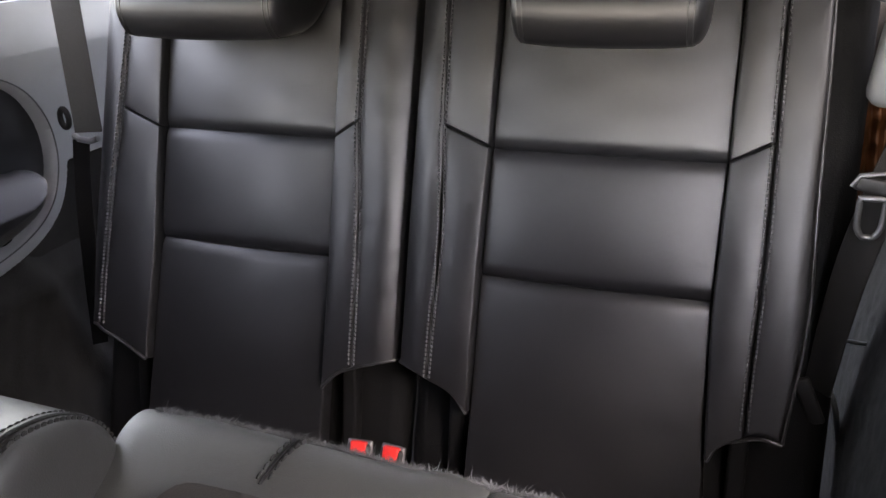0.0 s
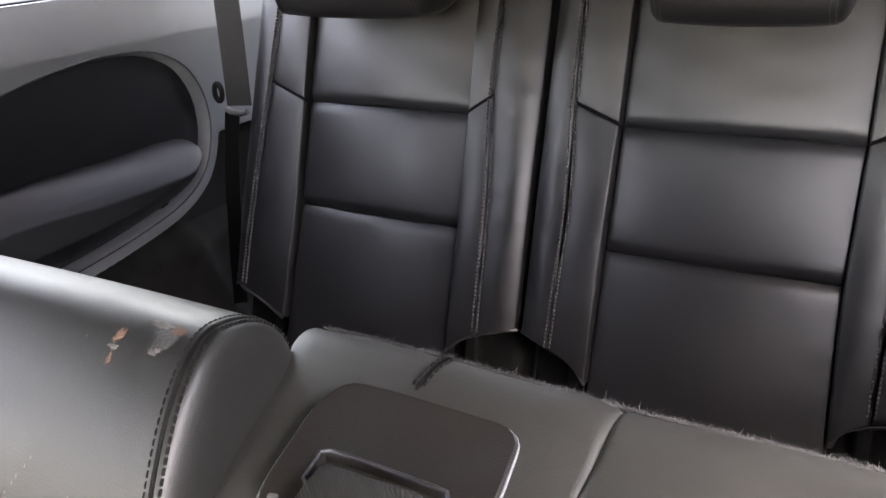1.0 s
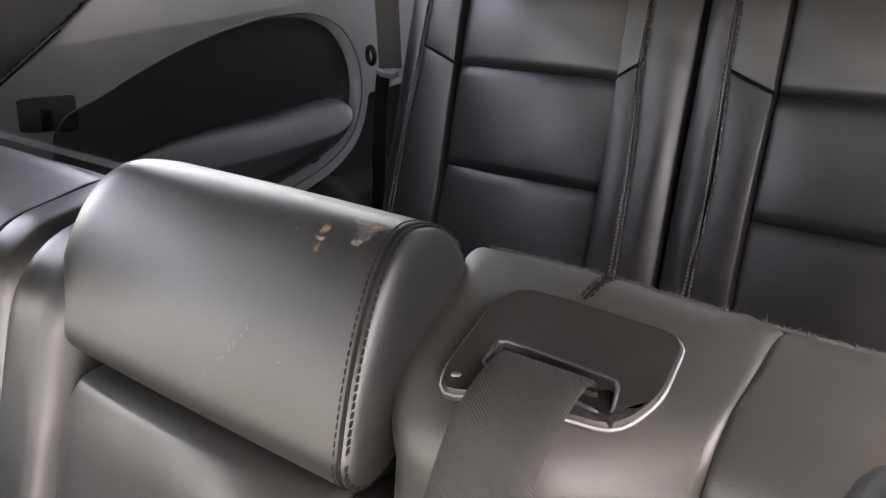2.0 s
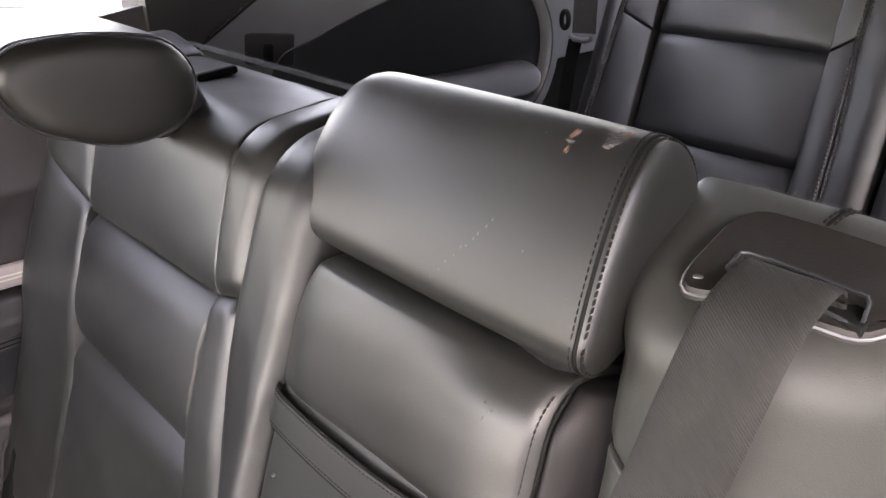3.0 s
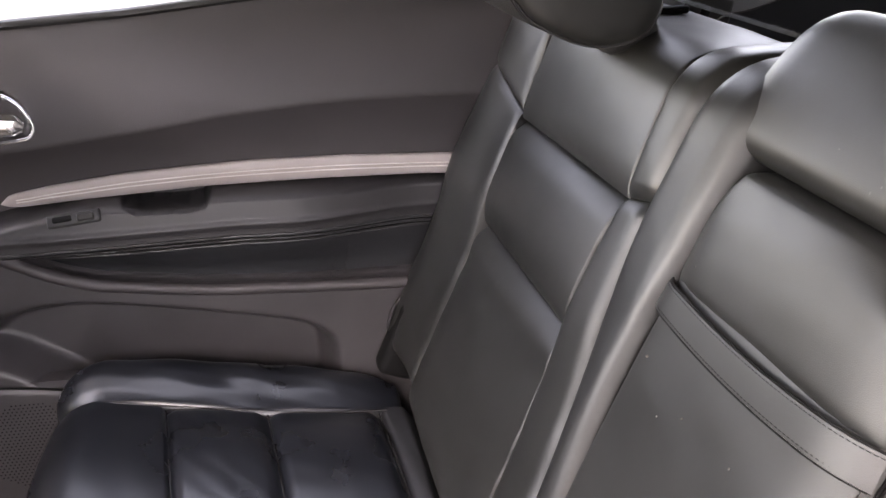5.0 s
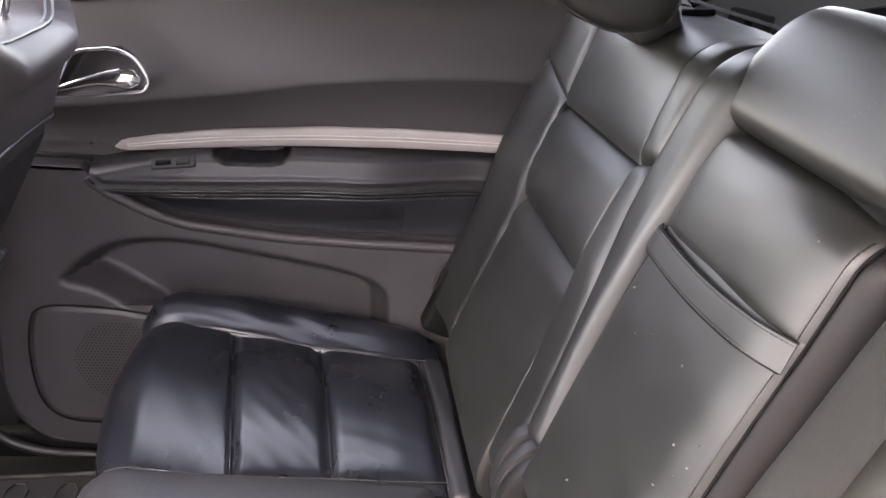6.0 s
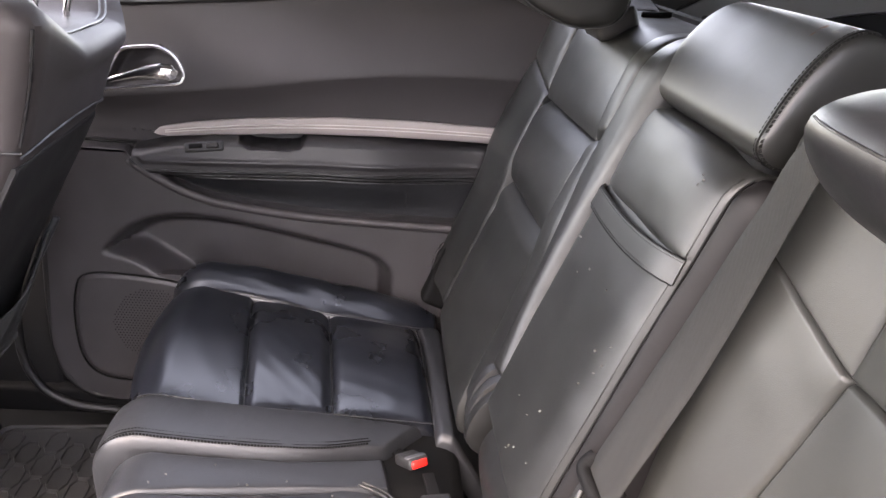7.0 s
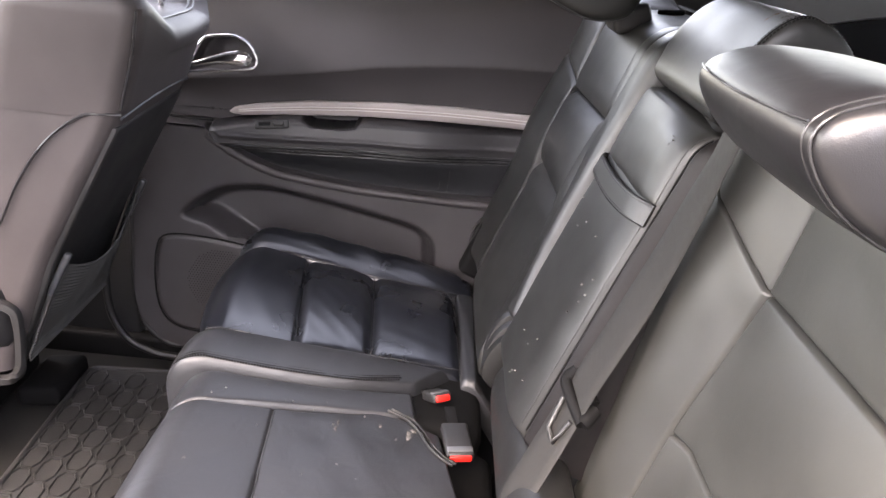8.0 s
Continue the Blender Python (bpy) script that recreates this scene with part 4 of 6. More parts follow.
    for x in (0.095, 0.515):
        part("bracket", block((0.026, 0.030, 0.30), (x * s, 0.850, 0.45), (-12, 0, 0), 0.006), SHELL, seat, "black metal hinge bracket")
    part("cushion", block((0.50, 0.40, 0.12), (0.31 * s, 0.62, 0.33), (4, 0, 0), 0.04), LEATHER, seat)
    part("seat_base", block((0.46, 0.40, 0.30), (0.31 * s, 0.66, 0.15), (0, 0, 0), 0.02), SHELL, seat)
    loop = refine(rounded([(0.842, 1.160), (0.862, 1.118), (0.960, 1.118), (1.040, 1.165), (1.040, 1.235), (0.990, 1.262), (0.875, 1.245)], 0.035), 0.010)
    folded_headrest(seat, *((0.196, 0.408) if s > 0 else (-0.425, -0.165)), loop, LEATHER)
    return seat


third_row_seat(1)
third_row_seat(-1)
buckle("belt_buckle", (-0.019, 0.742, 0.545), (-28, 0, 6), "black belt buckle with red button between rear seats")
buckle("belt_buckle", (0.036, 0.742, 0.547), (-28, 0, -4), "black belt buckle with red button between rear seats")


def side_belts():
    belt = thing("seat_belt", (-0.68, 1.0, 0.90), label="grey webbing seat belt hanging beside the third-row seat", category="seat belt", group="third-row belts")
    p = path3([(-0.690, 1.040, 1.40), (-0.680, 1.012, 1.20), (-0.672, 0.998, 1.05), (-0.668, 0.990, 0.925)], 30)
    webbing("webbing", p, np.tile([0.35, -0.94, 0.0], (30, 1)), 0.052, WEBBING, belt)
    tube("guide_bar", [(-0.712, 0.998, 0.914), (-0.69, 0.985, 0.912), (-0.655, 0.978, 0.912), (-0.638, 0.978, 0.918)], 0.006, STEEL, belt, "bright metal guide bar", 8)
    ringpts = [(-0.730 + 0.010 * math.cos(a), 1.000, 0.946 + 0.018 * math.sin(a)) for a in np.linspace(0, 2 * math.pi, 18, endpoint=False)]
    tube("belt_loop", ringpts, 0.0055, SHELL, belt, "black plastic loop", 8, True)
    p = path3([(-0.690, 0.990, 0.91), (-0.700, 0.985, 0.84), (-0.705, 0.970, 0.72), (-0.700, 0.94, 0.50)], 24)
    webbing("lower_webbing", p, np.tile([0.8, -0.6, 0.0], (24, 1)), 0.030, SHELL, belt)

    belt = thing("seat_belt", (0.65, 0.95, 0.6), label="black seat belt with steel tongue beside the third-row seat", category="seat belt", group="third-row belts")
    p = path3([(0.715, 0.980, 1.12), (0.662, 0.945, 0.975), (0.632, 0.930, 0.86), (0.617, 0.920, 0.76), (0.607, 0.910, 0.655)], 40)
    k = np.linspace(0, 1, 40)[:, None]
    webbing("webbing", p, np.array([-0.20, -0.97, 0.05]) * (1 - k) + np.array([-0.75, -0.66, 0.0]) * k, 0.047, WEBBING_DARK, belt)
    part("tongue_case", block((0.060, 0.012, 0.020), (0.643, 0.930, 0.945), (0, 10, 0), 0.005), PLASTIC, belt)
    ring = [(0.637 + 0.015 * c, 0.924, 0.905 + 0.026 * d) for c, d in ((-1, 1), (1, 1), (0.95, -0.5), (0.5, -1), (-0.5, -1), (-0.95, -0.5))]
    tube("tongue", refine(np.array(ring), 0.006), 0.0042, STEEL, belt, "steel belt tongue", 8, True)
    tube("tongue_bar", [(0.611, 0.926, 0.945), (0.618, 0.924, 0.960), (0.650, 0.926, 0.964)], 0.0035, STEEL, belt, "", 8)
    part("anchor", block((0.022, 0.010, 0.075), (0.600, 0.915, 0.632), (0, -24, 0), 0.004), PLASTIC, belt)
    pil = thing("belt_guide", (0.70, 1.0, 1.1), label="grey plastic belt guide on the rear pillar", category="belt guide")
    part("guide", block((0.10, 0.05, 0.13), (0.676, 1.035, 1.085), (0, 6, 0), 0.02), PLASTIC_GREY, pil)
    part("pillar_cap", block((0.10, 0.05, 0.08), (0.663, 1.06, 1.190), (0, 6, 0), 0.02), PLASTIC_GREY, pil)
    sheen = thing("cargo_lining", (0.70, 1.2, 0.8), label="copper-coloured ribbed lining seen behind the rear seat", category="lining")
    Sc = lambda a, b, h: (np.asarray(a, float) + 0.082 * (b - 0.86) + 0 * h, 1.20 - h + 0 * a, np.asarray(b, float) + 0 * h)
    panel("lining", Sc, 0.625, 0.74, 0.66, 1.03, COPPER, sheen, lift=lambda a, b: 0.006 * np.sin(a * 300 + b * 45) + 0.004 * np.sin(b * 170), puff=0.004, thick=0.01, n=(90, 70))
    brace = thing("seat_brace", (0.66, 0.98, 0.5), label="thin grey steel brace beside the rear seat", category="brace")
    tube("strut", [(0.622, 0.95, 0.655), (0.640, 0.95, 0.60), (0.652, 0.95, 0.545)], 0.0045, PLASTIC_GREY, brace, "", 8)
    tube("strut", [(0.638, 1.00, 0.690), (0.676, 1.00, 0.688)], 0.003, PLASTIC_GREY, brace, "", 8)


side_belts()

# ---- second row ----
S2 = backrest(-0.09, 0.85, 0.38, 0.965, 0.075, 6)
SD = backrest(-0.006, 0.812, 0.20, 0.964, 0.055, 8, lambda a: -0.40 * np.clip(0.380 - a, 0, 0.11) - 0.0015 * step((0.375 - a) / 0.03), (lambda a: 0.122 + 0 * a, 0.060))


def cushion_surface(front, drop=0.0, radius=0.060):
    """The top of a seat cushion, rising towards its front edge and bent down there; b runs along the car, ahead of front it goes down."""
    def S(a, b, h):
        b = np.asarray(b, float)
        a = np.asarray(a, float) + 0 * b
        k = np.clip((front - b) / radius, 0, 1.60)
        rest = np.maximum(0, front - b - 1.60 * radius)
        y = np.where(b >= front, b, front - radius * np.sin(k) + 0.03 * rest)
        z = 0.385 - drop - 0.157 * (np.maximum(b, front) + 0.58) - radius * (1 - np.cos(k)) - rest
        return a, y - h * np.sin(k), z + h * np.cos(k)
    return S


CUSHION = cushion_surface(-0.712)
CUSHION_LOW = cushion_surface(-0.684, 0.010)


def passenger_seat():
    seat = thing("bench_seat", (-0.40, -0.3, 0.05), label="worn black leather second-row seat beside the closed door", category="car seat", group="second-row seats")
    left, right = [-0.548, -0.556, -0.563, -0.577, -0.592, -0.600], [-0.180, -0.196, -0.222, -0.222, -0.238, -0.250]
    knots = [0.38, 0.52, 0.70, 0.85, 0.98, 1.17]
    cut = lambda lo, hi, row: list(np.interp(np.linspace(lo, hi, 5), knots, row))
    base = lambda a, b: -0.014 * step((0.76 - b) / 0.14) - 0.006 + 0.0 * a
    P = lambda name, a0, a1, b0, b1, seed, lift=base, **k: panel(name, S2, a0, a1, b0, b1, LEATHER_WORN, seat, lift=lift, seed=seed, **{"r": 0.006, "tuck": 0.009, **k})
    P("lower_panel", cut(0.38, 0.70, left), cut(0.38, 0.70, right), 0.38, [0.698, 0.702], 21, puff=0.012, uneven=0.002, n=(30, 50), edges=(1, 1, 1, 1.2), cross=(0.042, 0.017))
    P("middle_panel", cut(0.70, 0.85, left), cut(0.70, 0.85, right), [0.698, 0.702], [0.850, 0.858], 22, puff=0.012, uneven=0.0015, n=(30, 50), edges=(1, 1, 0.5, 1.2), cross=(0.040, 0.015))
    P("upper_panel", cut(0.85, 1.17, left), cut(0.85, 1.17, right), [0.850, 0.858], 1.145, 23, puff=0.010, n=(30, 50), edges=(1, 1, 0.5, 0.5), cross=(0.035, 0.012))
    ob = lambda a, b: -0.004 + 0.020 * step((-0.575 - a) / 0.12) - 3.0 * np.clip(-0.695 - a, 0, 1) ** 1.5 - 0.014 * step((0.76 - b) / 0.14)
    P("outer_bolster", [-0.695, -0.715, -0.728, -0.733], cut(0.40, 0.86, left), 0.42, [0.905, 0.856], 24, ob, puff=0.008, edges=(2, 0.35, 0.3, 0.5), n=(26, 44), thick=0.05, uneven=0.002, r=0.014)
    P("outer_bolster", [-0.733, -0.735, -0.725, -0.700], cut(0.86, 1.17, left), [0.905, 0.856], 1.145, 25, ob, puff=0.008, edges=(2, 0.35, 0.5, 0.5), n=(26, 40), thick=0.05, uneven=0.002, r=0.014)
    ib = lambda a, b: -0.001 - 0.012 * step((0.76 - b) / 0.14)
    edge = [-0.080, -0.105, -0.138, -0.168, -0.172, -0.175]
    P("inner_bolster", cut(0.44, 0.865, right), cut(0.44, 0.872, edge), 0.44, [0.858, 0.872], 26, ib, puff=0.006, n=(24, 44), uneven=0.0015, r=0.018, tuck=0.008)
    P("inner_bolster", cut(0.865, 1.17, right), cut(0.872, 1.17, edge), [0.858, 0.872], 1.140, 27, ib, puff=0.006, n=(24, 40), uneven=0.0015, r=0.018, tuck=0.008)
    part("back_shell", block((0.52, 0.10, 0.62), (-0.435, -0.03, 0.70), (-20, 0, 0), 0.04), SHELL, seat)
    part("back_carpet", block((0.56, 0.03, 0.90), (-0.450, -0.008, 0.525), (-17, 0, 0), 0.012), CARPET, seat, "dark carpet on the back of the seat")
    # cushion
    C = lambda name, a0, a1, b0, b1, seed, lift=None, mat=LEATHER_SHINY, **k: panel(name, CUSHION, a0, a1, b0, b1, mat, seat, lift=lift, seed=seed, thick=0.05, **k)
    crown = lambda a, b: 0.011 - 0.44 * (a + 0.45) ** 2 + 0 * b
    C("cushion_front", [-0.590, -0.585, -0.575], [-0.185, -0.190, -0.205], -0.905, [-0.617, -0.581], 31, crown, puff=0.010, n=(34, 54), uneven=0.002, edges=(0.7, 0.45, 1, 1))
    C("cushion_middle", [-0.575, -0.571], [-0.205, -0.225], [-0.617, -0.581], [-0.464, -0.437], 32, crown, puff=0.014, uneven=0.0028, edges=(0.7, 0.45, 1, 1), r=0.022, n=(40, 34))
    C("cushion_rear", [-0.571, -0.585], [-0.225, -0.242], [-0.464, -0.437], [-0.282, -0.263], 33, crown, puff=0.013, uneven=0.0024, edges=(0.7, 0.45, 1, 1), r=0.022, n=(40, 34))
    low = lambda a, b: -0.004 - 1.2 * np.clip(b + 0.235, 0, 1) + 0 * a
    C("cushion_tail", [-0.62, -0.60], [-0.215, -0.20], [-0.280, -0.262], -0.165, 34, low, puff=0.012, uneven=0.005, r=0.012, mat=LEATHER_SEAT)
    ol = lambda a, b: 0.026 * np.sin(np.clip((-0.575 - a) / 0.13, 0, 1) * np.pi * 0.72) - 0.05 * np.clip((-0.66 - a) / 0.05, 0, 1.2) ** 2 - 0.02 * step((b + 0.36) / 0.15) - 0.012 * step((-0.62 - b) / 0.12) + 0.0012 * np.sin(b * 60) * np.clip((-0.60 - a) / 0.05, 0, 1)
    C("outer_cushion_bolster", [-0.690, -0.700, -0.715, -0.715, -0.700, -0.660], [-0.592, -0.586, -0.578, -0.571, -0.576, -0.590], -0.905, -0.235, 35, ol, puff=0.006, edges=(2, 0.6, 1, 1), n=(34, 80), uneven=0.003)
    C("inner_cushion_bolster", [-0.185, -0.190, -0.203, -0.222, -0.235], [-0.066, -0.066, -0.078, -0.100, -0.150], -0.905, [-0.285, -0.350], 36, puff=0.008, edges=(0.6, 1.6, 1, 1.5), n=(30, 64), uneven=0.002, r=0.012, mat=LEATHER_SEAT)
    for k in (0.012, 0.0185, 0.025):
        t = np.linspace(0, 1, 70)
        a = smooth_line([-0.066 - k, -0.068 - k, -0.080 - k, -0.104 - k, -0.140 - k], t)
        b = smooth_line([-0.80, -0.70, -0.585, -0.46, -0.375], t)
        p, d = on(CUSHION, a, b, 0.0052)
        if k != 0.0185:
            stitches("stitching", p, d, THREAD_BLACK, seat, wide=0.0009, length=0.0034, gap=0.0014)
        else:
            tube("seam_cord", p - d * 0.001, 0.0012, SHELL, seat)
    # seam cords between the cushion's panels, paler to stand in for their highlights
    t = np.linspace(0, 1, 60)
    for aa, bb, h in (([-0.187, -0.195, -0.210, -0.226, -0.242], [-0.740, -0.60, -0.49, -0.38, -0.268], 0.0015), ([-0.583, -0.576, -0.572, -0.578, -0.588], [-0.740, -0.60, -0.45, -0.34, -0.266], 0.0025)):
        p, d = on(CUSHION, smooth_line(aa, t), smooth_line(bb, t), h)
        tube("seam_cord", p, 0.0015, PIPING, seat, "seam cord with its highlight in the colour")
    for a0, a1, b0, b1, h in ((-0.572, -0.208, -0.6165, -0.5815, -0.0085), (-0.570, -0.228, -0.4635, -0.4375, -0.0085), (-0.584, -0.244, -0.281, -0.263, -0.0070)):
        a = a0 + (a1 - a0) * t
        p, d = on(CUSHION, a, b0 + (b1 - b0) * t, crown(a, 0) + h)
        tube("seam_cord", p, 0.0013, PIPING, seat, "seam cord with its highlight in the colour")
    part("cushion_body", block((0.62, 0.52, 0.16), (-0.385, -0.485, 0.265), (-9, 0, 0), 0.03), SHELL, seat)
    part("seat_base", block((0.54, 0.40, 0.20), (-0.385, -0.46, 0.11), (0, 0, 0), 0.03), SHELL, seat)
    # recliner opening at the outer side, with a worn cord
    q = path3([(-0.690, -0.212, 0.512), (-0.690, -0.238, 0.482), (-0.690, -0.249, 0.444), (-0.690, -0.246, 0.417), (-0.690, -0.224, 0.380), (-0.685, -0.212, 0.338)], 40)
    tube("loose_cord", q, 0.0030, PLASTIC, seat, "loose piping at the recliner opening")
    part("recliner", block((0.05, 0.07, 0.16), (-0.675, -0.215, 0.43), (-20, 0, 0), 0.015), SHELL, seat, "black recliner cover")
    loop = refine(rounded([(-0.228, 1.085), (-0.205, 1.035), (-0.120, 1.000), (-0.055, 1.015), (-0.038, 1.060), (-0.062, 1.098), (-0.135, 1.112), (-0.205, 1.110)], 0.040), 0.008)
    folded_headrest(seat, -0.525, -0.272, loop, LEATHER_WORN)
    part("headrest_post", block((0.10, 0.07, 0.045), (-0.40, -0.035, 1.010), (20, 0, 0), 0.012), PLASTIC, seat, "black headrest bracket")
    part("headrest_sleeve", block((0.012, 0.050, 0.010), (-0.430, 0.050, 1.023), (6, 0, -8), 0.004), SHELL, seat, "black headrest sleeve")
    for a, b, r in ((-0.655, 0.935, 0.010), (-0.645, 0.918, 0.007), (-0.205, 0.915, 0.011), (-0.200, 0.900, 0.007)):
        c = on(S2, [a], [b], 0.006 if a < -0.5 else 0.001)
        bm = bmesh.new()
        bmesh.ops.create_uvsphere(bm, u_segments=12, v_segments=8, radius=r)
        bmesh.ops.transform(bm, matrix=Matrix.Translation(c[0][0]) @ pose(0, 0, 0, -20) @ Matrix.Diagonal((1, 0.32, 1.5, 1)), verts=bm.verts)
        part("crease", bm, LEATHER_WORN, seat, "worn pucker in the leather")
    return seat


def middle_seat():
    seat = thing("middle_bench_seat", (0.06, -0.3, 0.05), label="black leather middle seat with upright fold-down armrest", category="car seat", group="second-row seats")
    P = lambda name, a0, a1, b0, b1, seed, lift, **k: panel(name, S2, a0, a1, b0, b1, k.pop("mat", LEATHER_WORN), seat, lift=lift, seed=seed, **k)
    # smooth strip beside the armrest
    strip = lambda a, b: 0.011 - 5.0 * np.clip(np.abs(a + 0.118 - 0.25 * np.clip(0.85 - b, 0, 1) * 0.35) - 0.020, 0, 1) ** 1.4 * 0.28
    P("side_strip", [-0.082, -0.105, -0.138, -0.163, -0.160, -0.150], [-0.035, -0.060, -0.072, -0.070, -0.068, -0.060], 0.545, 1.125, 41, strip, puff=0.004, n=(26, 60), edges=(1, 1, 1.5, 1), r=0.014, tuck=0.010, mat=LEATHER_SIDE, thick=0.05)
    # armrest
    arm = thing("armrest", (0, 0, 0))
    arm.parent = seat
    border = lambda b: np.interp(b, [0.505, 0.59, 0.65, 0.736, 0.844, 0.95], [0.208, 0.205, 0.203, 0.200, 0.198, 0.194])
    flat = lambda a, b: 0.002 - 12.0 * np.clip(-0.051 - a, 0, 1) ** 2 - 5.0 * np.clip(a - 0.150, 0, 1) ** 2 - 14.0 * np.clip(b - 0.905, 0, 1) ** 2 * step((a - 0.08) / 0.10)
    A = lambda name, a0, a1, b0, b1, seed, **k: panel(name, S2, a0, a1, b0, b1, LEATHER_WORN, arm, lift=flat, seed=seed, **k)
    A("upper_pad", [-0.080, -0.084, -0.078, -0.055], [0.198, 0.197, 0.195, 0.190], [0.832, 0.836], 0.950, 42, puff=0.008, r=0.012, tuck=0.012, edges=(0.9, 0.45, 0.2, 1.6), thick=0.06)
    A("lower_panel", [-0.048, -0.064, -0.078], [float(border(q)) for q in np.linspace(0.505, 0.847, 9)], [0.505, 0.505], [0.846, 0.848], 43, puff=0.004, r=0.010, edges=(0.9, 0.5, 1.2, 0.3), n=(40, 60), thick=0.06)
    roll = lambda a, b: flat(a, b) - 0.003 - 30.0 * np.clip(a - border(b) - 0.004, 0, 1) ** 2
    panel("side_roll", S2, [float(border(q)) for q in np.linspace(0.505, 0.945, 9)], [float(border(q)) + 0.036 for q in np.linspace(0.505, 0.945, 9)], 0.505, 0.945, LEATHER_BROWN, arm, lift=roll, seed=45, puff=0.004, r=0.006, tuck=0.006, edges=(0.8, 1, 1, 2.5), n=(22, 60), thick=0.05)
    specks(S2, (-0.05, 0.19), (0.52, 0.92), 24, 0.0072, arm, 3)
    t = np.linspace(0, 1, 40)
    a = -0.080 + 0.277 * t
    b = 0.8190 - 0.004 * np.sin(np.pi * t) + 0.009 * t ** 3
    p, d = on(S2, a, b, flat(a, b) + 0.0075 + 0.002 * np.sin(np.pi * t) - 0.006 * np.abs(2 * t - 1) ** 14)
    strap = webbing("pull_strap", p, d, 0.029, LEATHER_WORN, arm, "black sewn pull strap", 0.0022)
    for o in (-0.0105, 0.0105):
        p, d = on(S2, a, b + o, flat(a, b) + 0.0097 + 0.002 * np.sin(np.pi * t) - 0.006 * np.abs(2 * t - 1) ** 14)
        stitches("stitching", p, d, THREAD_BLACK, strap, wide=0.0009, length=0.0030, gap=0.0016)
    for o in (-0.0140, 0.0140):
        p, d = on(S2, a, b + o, flat(a, b) + 0.0080 + 0.002 * np.sin(np.pi * t) - 0.006 * np.abs(2 * t - 1) ** 14)
        tube("strap_edge", p, 0.0010, SHELL, strap)
    bb = np.linspace(0.52, 0.935, 60)
    p, d = on(S2, border(bb), bb, flat(border(bb), bb) - 0.0040)
    tube("edge_cord", p, 0.0014, SHELL, arm)
    p, d = on(S2, border(bb) - 0.006, bb, flat(border(bb) - 0.006, bb) + 0.0002)
    stitches("stitching", p, d, LEATHER_WORN, arm, wide=0.0009, length=0.0034, gap=0.0012)
    part("hinge_block", block((0.25, 0.07, 0.50), (0.064, -0.075, 0.72), (-20.8, 0, 0), 0.02), SHELL, arm)
    # padded roll under the armrest and the covers at its end
    loop = refine(rounded([(-0.232, 0.415), (-0.224, 0.462), (-0.198, 0.494), (-0.14, 0.50), (-0.13, 0.41), (-0.19, 0.385)], 0.04), 0.008)
    xs = np.linspace(-0.035, 0.36, 14)
    loft("lower_roll", loop, xs, 1 - 0.10 * np.abs(np.linspace(-1, 1, 14)) ** 6, LEATHER_SIDE, seat)
    for k, x in enumerate((-0.062, -0.085, -0.110)):
        q = rounded([(-0.250, 0.43), (-0.238, 0.488 + 0.01 * k), (-0.205, 0.525 + 0.015 * k), (-0.15, 0.53), (-0.15, 0.42), (-0.20, 0.40)], 0.05)
        loft("hinge_cover", refine(q, 0.01), np.array([x - 0.012, x - 0.010, x, x + 0.010, x + 0.012]), np.array([0.80, 0.95, 1.0, 0.95, 0.80]) * (0.98 - 0.06 * k), PLASTIC if k else LEATHER_SIDE, seat)
    part("back_carpet", block((0.40, 0.03, 0.95), (0.03, 0.025, 0.50), (-14, 0, 0), 0.012), CARPET, seat, "dark carpet on the back of the seat")
    # upright headrest
    head = thing("headrest", (0, 0, 0))
    head.parent = seat
    prof = refine(rounded([(-0.054, 0.960), (-0.030, 0.940), (0.075, 0.945), (0.128, 0.985), (0.118, 1.035), (0.084, 1.064), (0.038, 1.079), (0.006, 1.062), (-0.020, 1.031), (-0.039, 0.997)], [0.03, 0.03, 0.04, 0.04, 0.04, 0.05, 0.05, 0.05, 0.05, 0.05]), 0.005)
    t = np.linspace(0, 1, 30)
    xs = -0.108 + 0.272 * t
    sc = 1 + 0.012 * np.sin(np.pi * t) - 0.10 * np.clip(1 - t / 0.10, 0, 1) ** 2.2
    def slant(ob, share):
        for q in ob.data.vertices:
            wy = q.co.y + seat.location.y
            q.co.x += (0.031 - 0.24 * wy) * (np.clip((q.co.x + seat.location.x + 0.108) / 0.272, 0, 1) if share else 1.0)
    slant(loft("pad", prof, xs, sc, LEATHER_WORN, head), True)
    k = np.linspace(0, 1, 10)
    slant(loft("end_panel", prof, 0.166 + 0.013 * np.sin(k * np.pi / 2), 0.06 + 0.93 * np.cos(k * np.pi / 2) ** 0.42, LEATHER_WORN, head), False)
    mid = prof.mean(0)
    ring = mid + (prof - mid) * 0.985
    tube("cord", np.stack([0.1965 - 0.24 * ring[:, 0], ring[:, 0], ring[:, 1]], 1), 0.0016, SHELL, head, closed=True)
    for dx in (-0.0040, 0.0046):
        q = mid + (prof - mid) * (1.001 if dx < 0 else 0.985)
        p = np.stack([0.1965 - 0.24 * q[:, 0] + dx, q[:, 0], q[:, 1]], 1)
        d = np.stack([np.zeros(len(q)), *((q - mid) / np.linalg.norm(q - mid, axis=1)[:, None]).T], 1)
        stitches("stitching", np.concatenate([p, p[:1]]), np.concatenate([d, d[:1]]), THREAD_BLACK, head, wide=0.0009, length=0.0036, gap=0.0014)
    # scuffs where the leather has worn through
    scuffs(head, prof)
    # cushion shared with the driver's side
    C = lambda name, a0, a1, b0, b1, seed, lift=None, **k: panel(name, CUSHION_LOW, a0, a1, b0, b1, LEATHER_SEAT, seat, lift=lift, seed=seed, thick=0.05, **k)
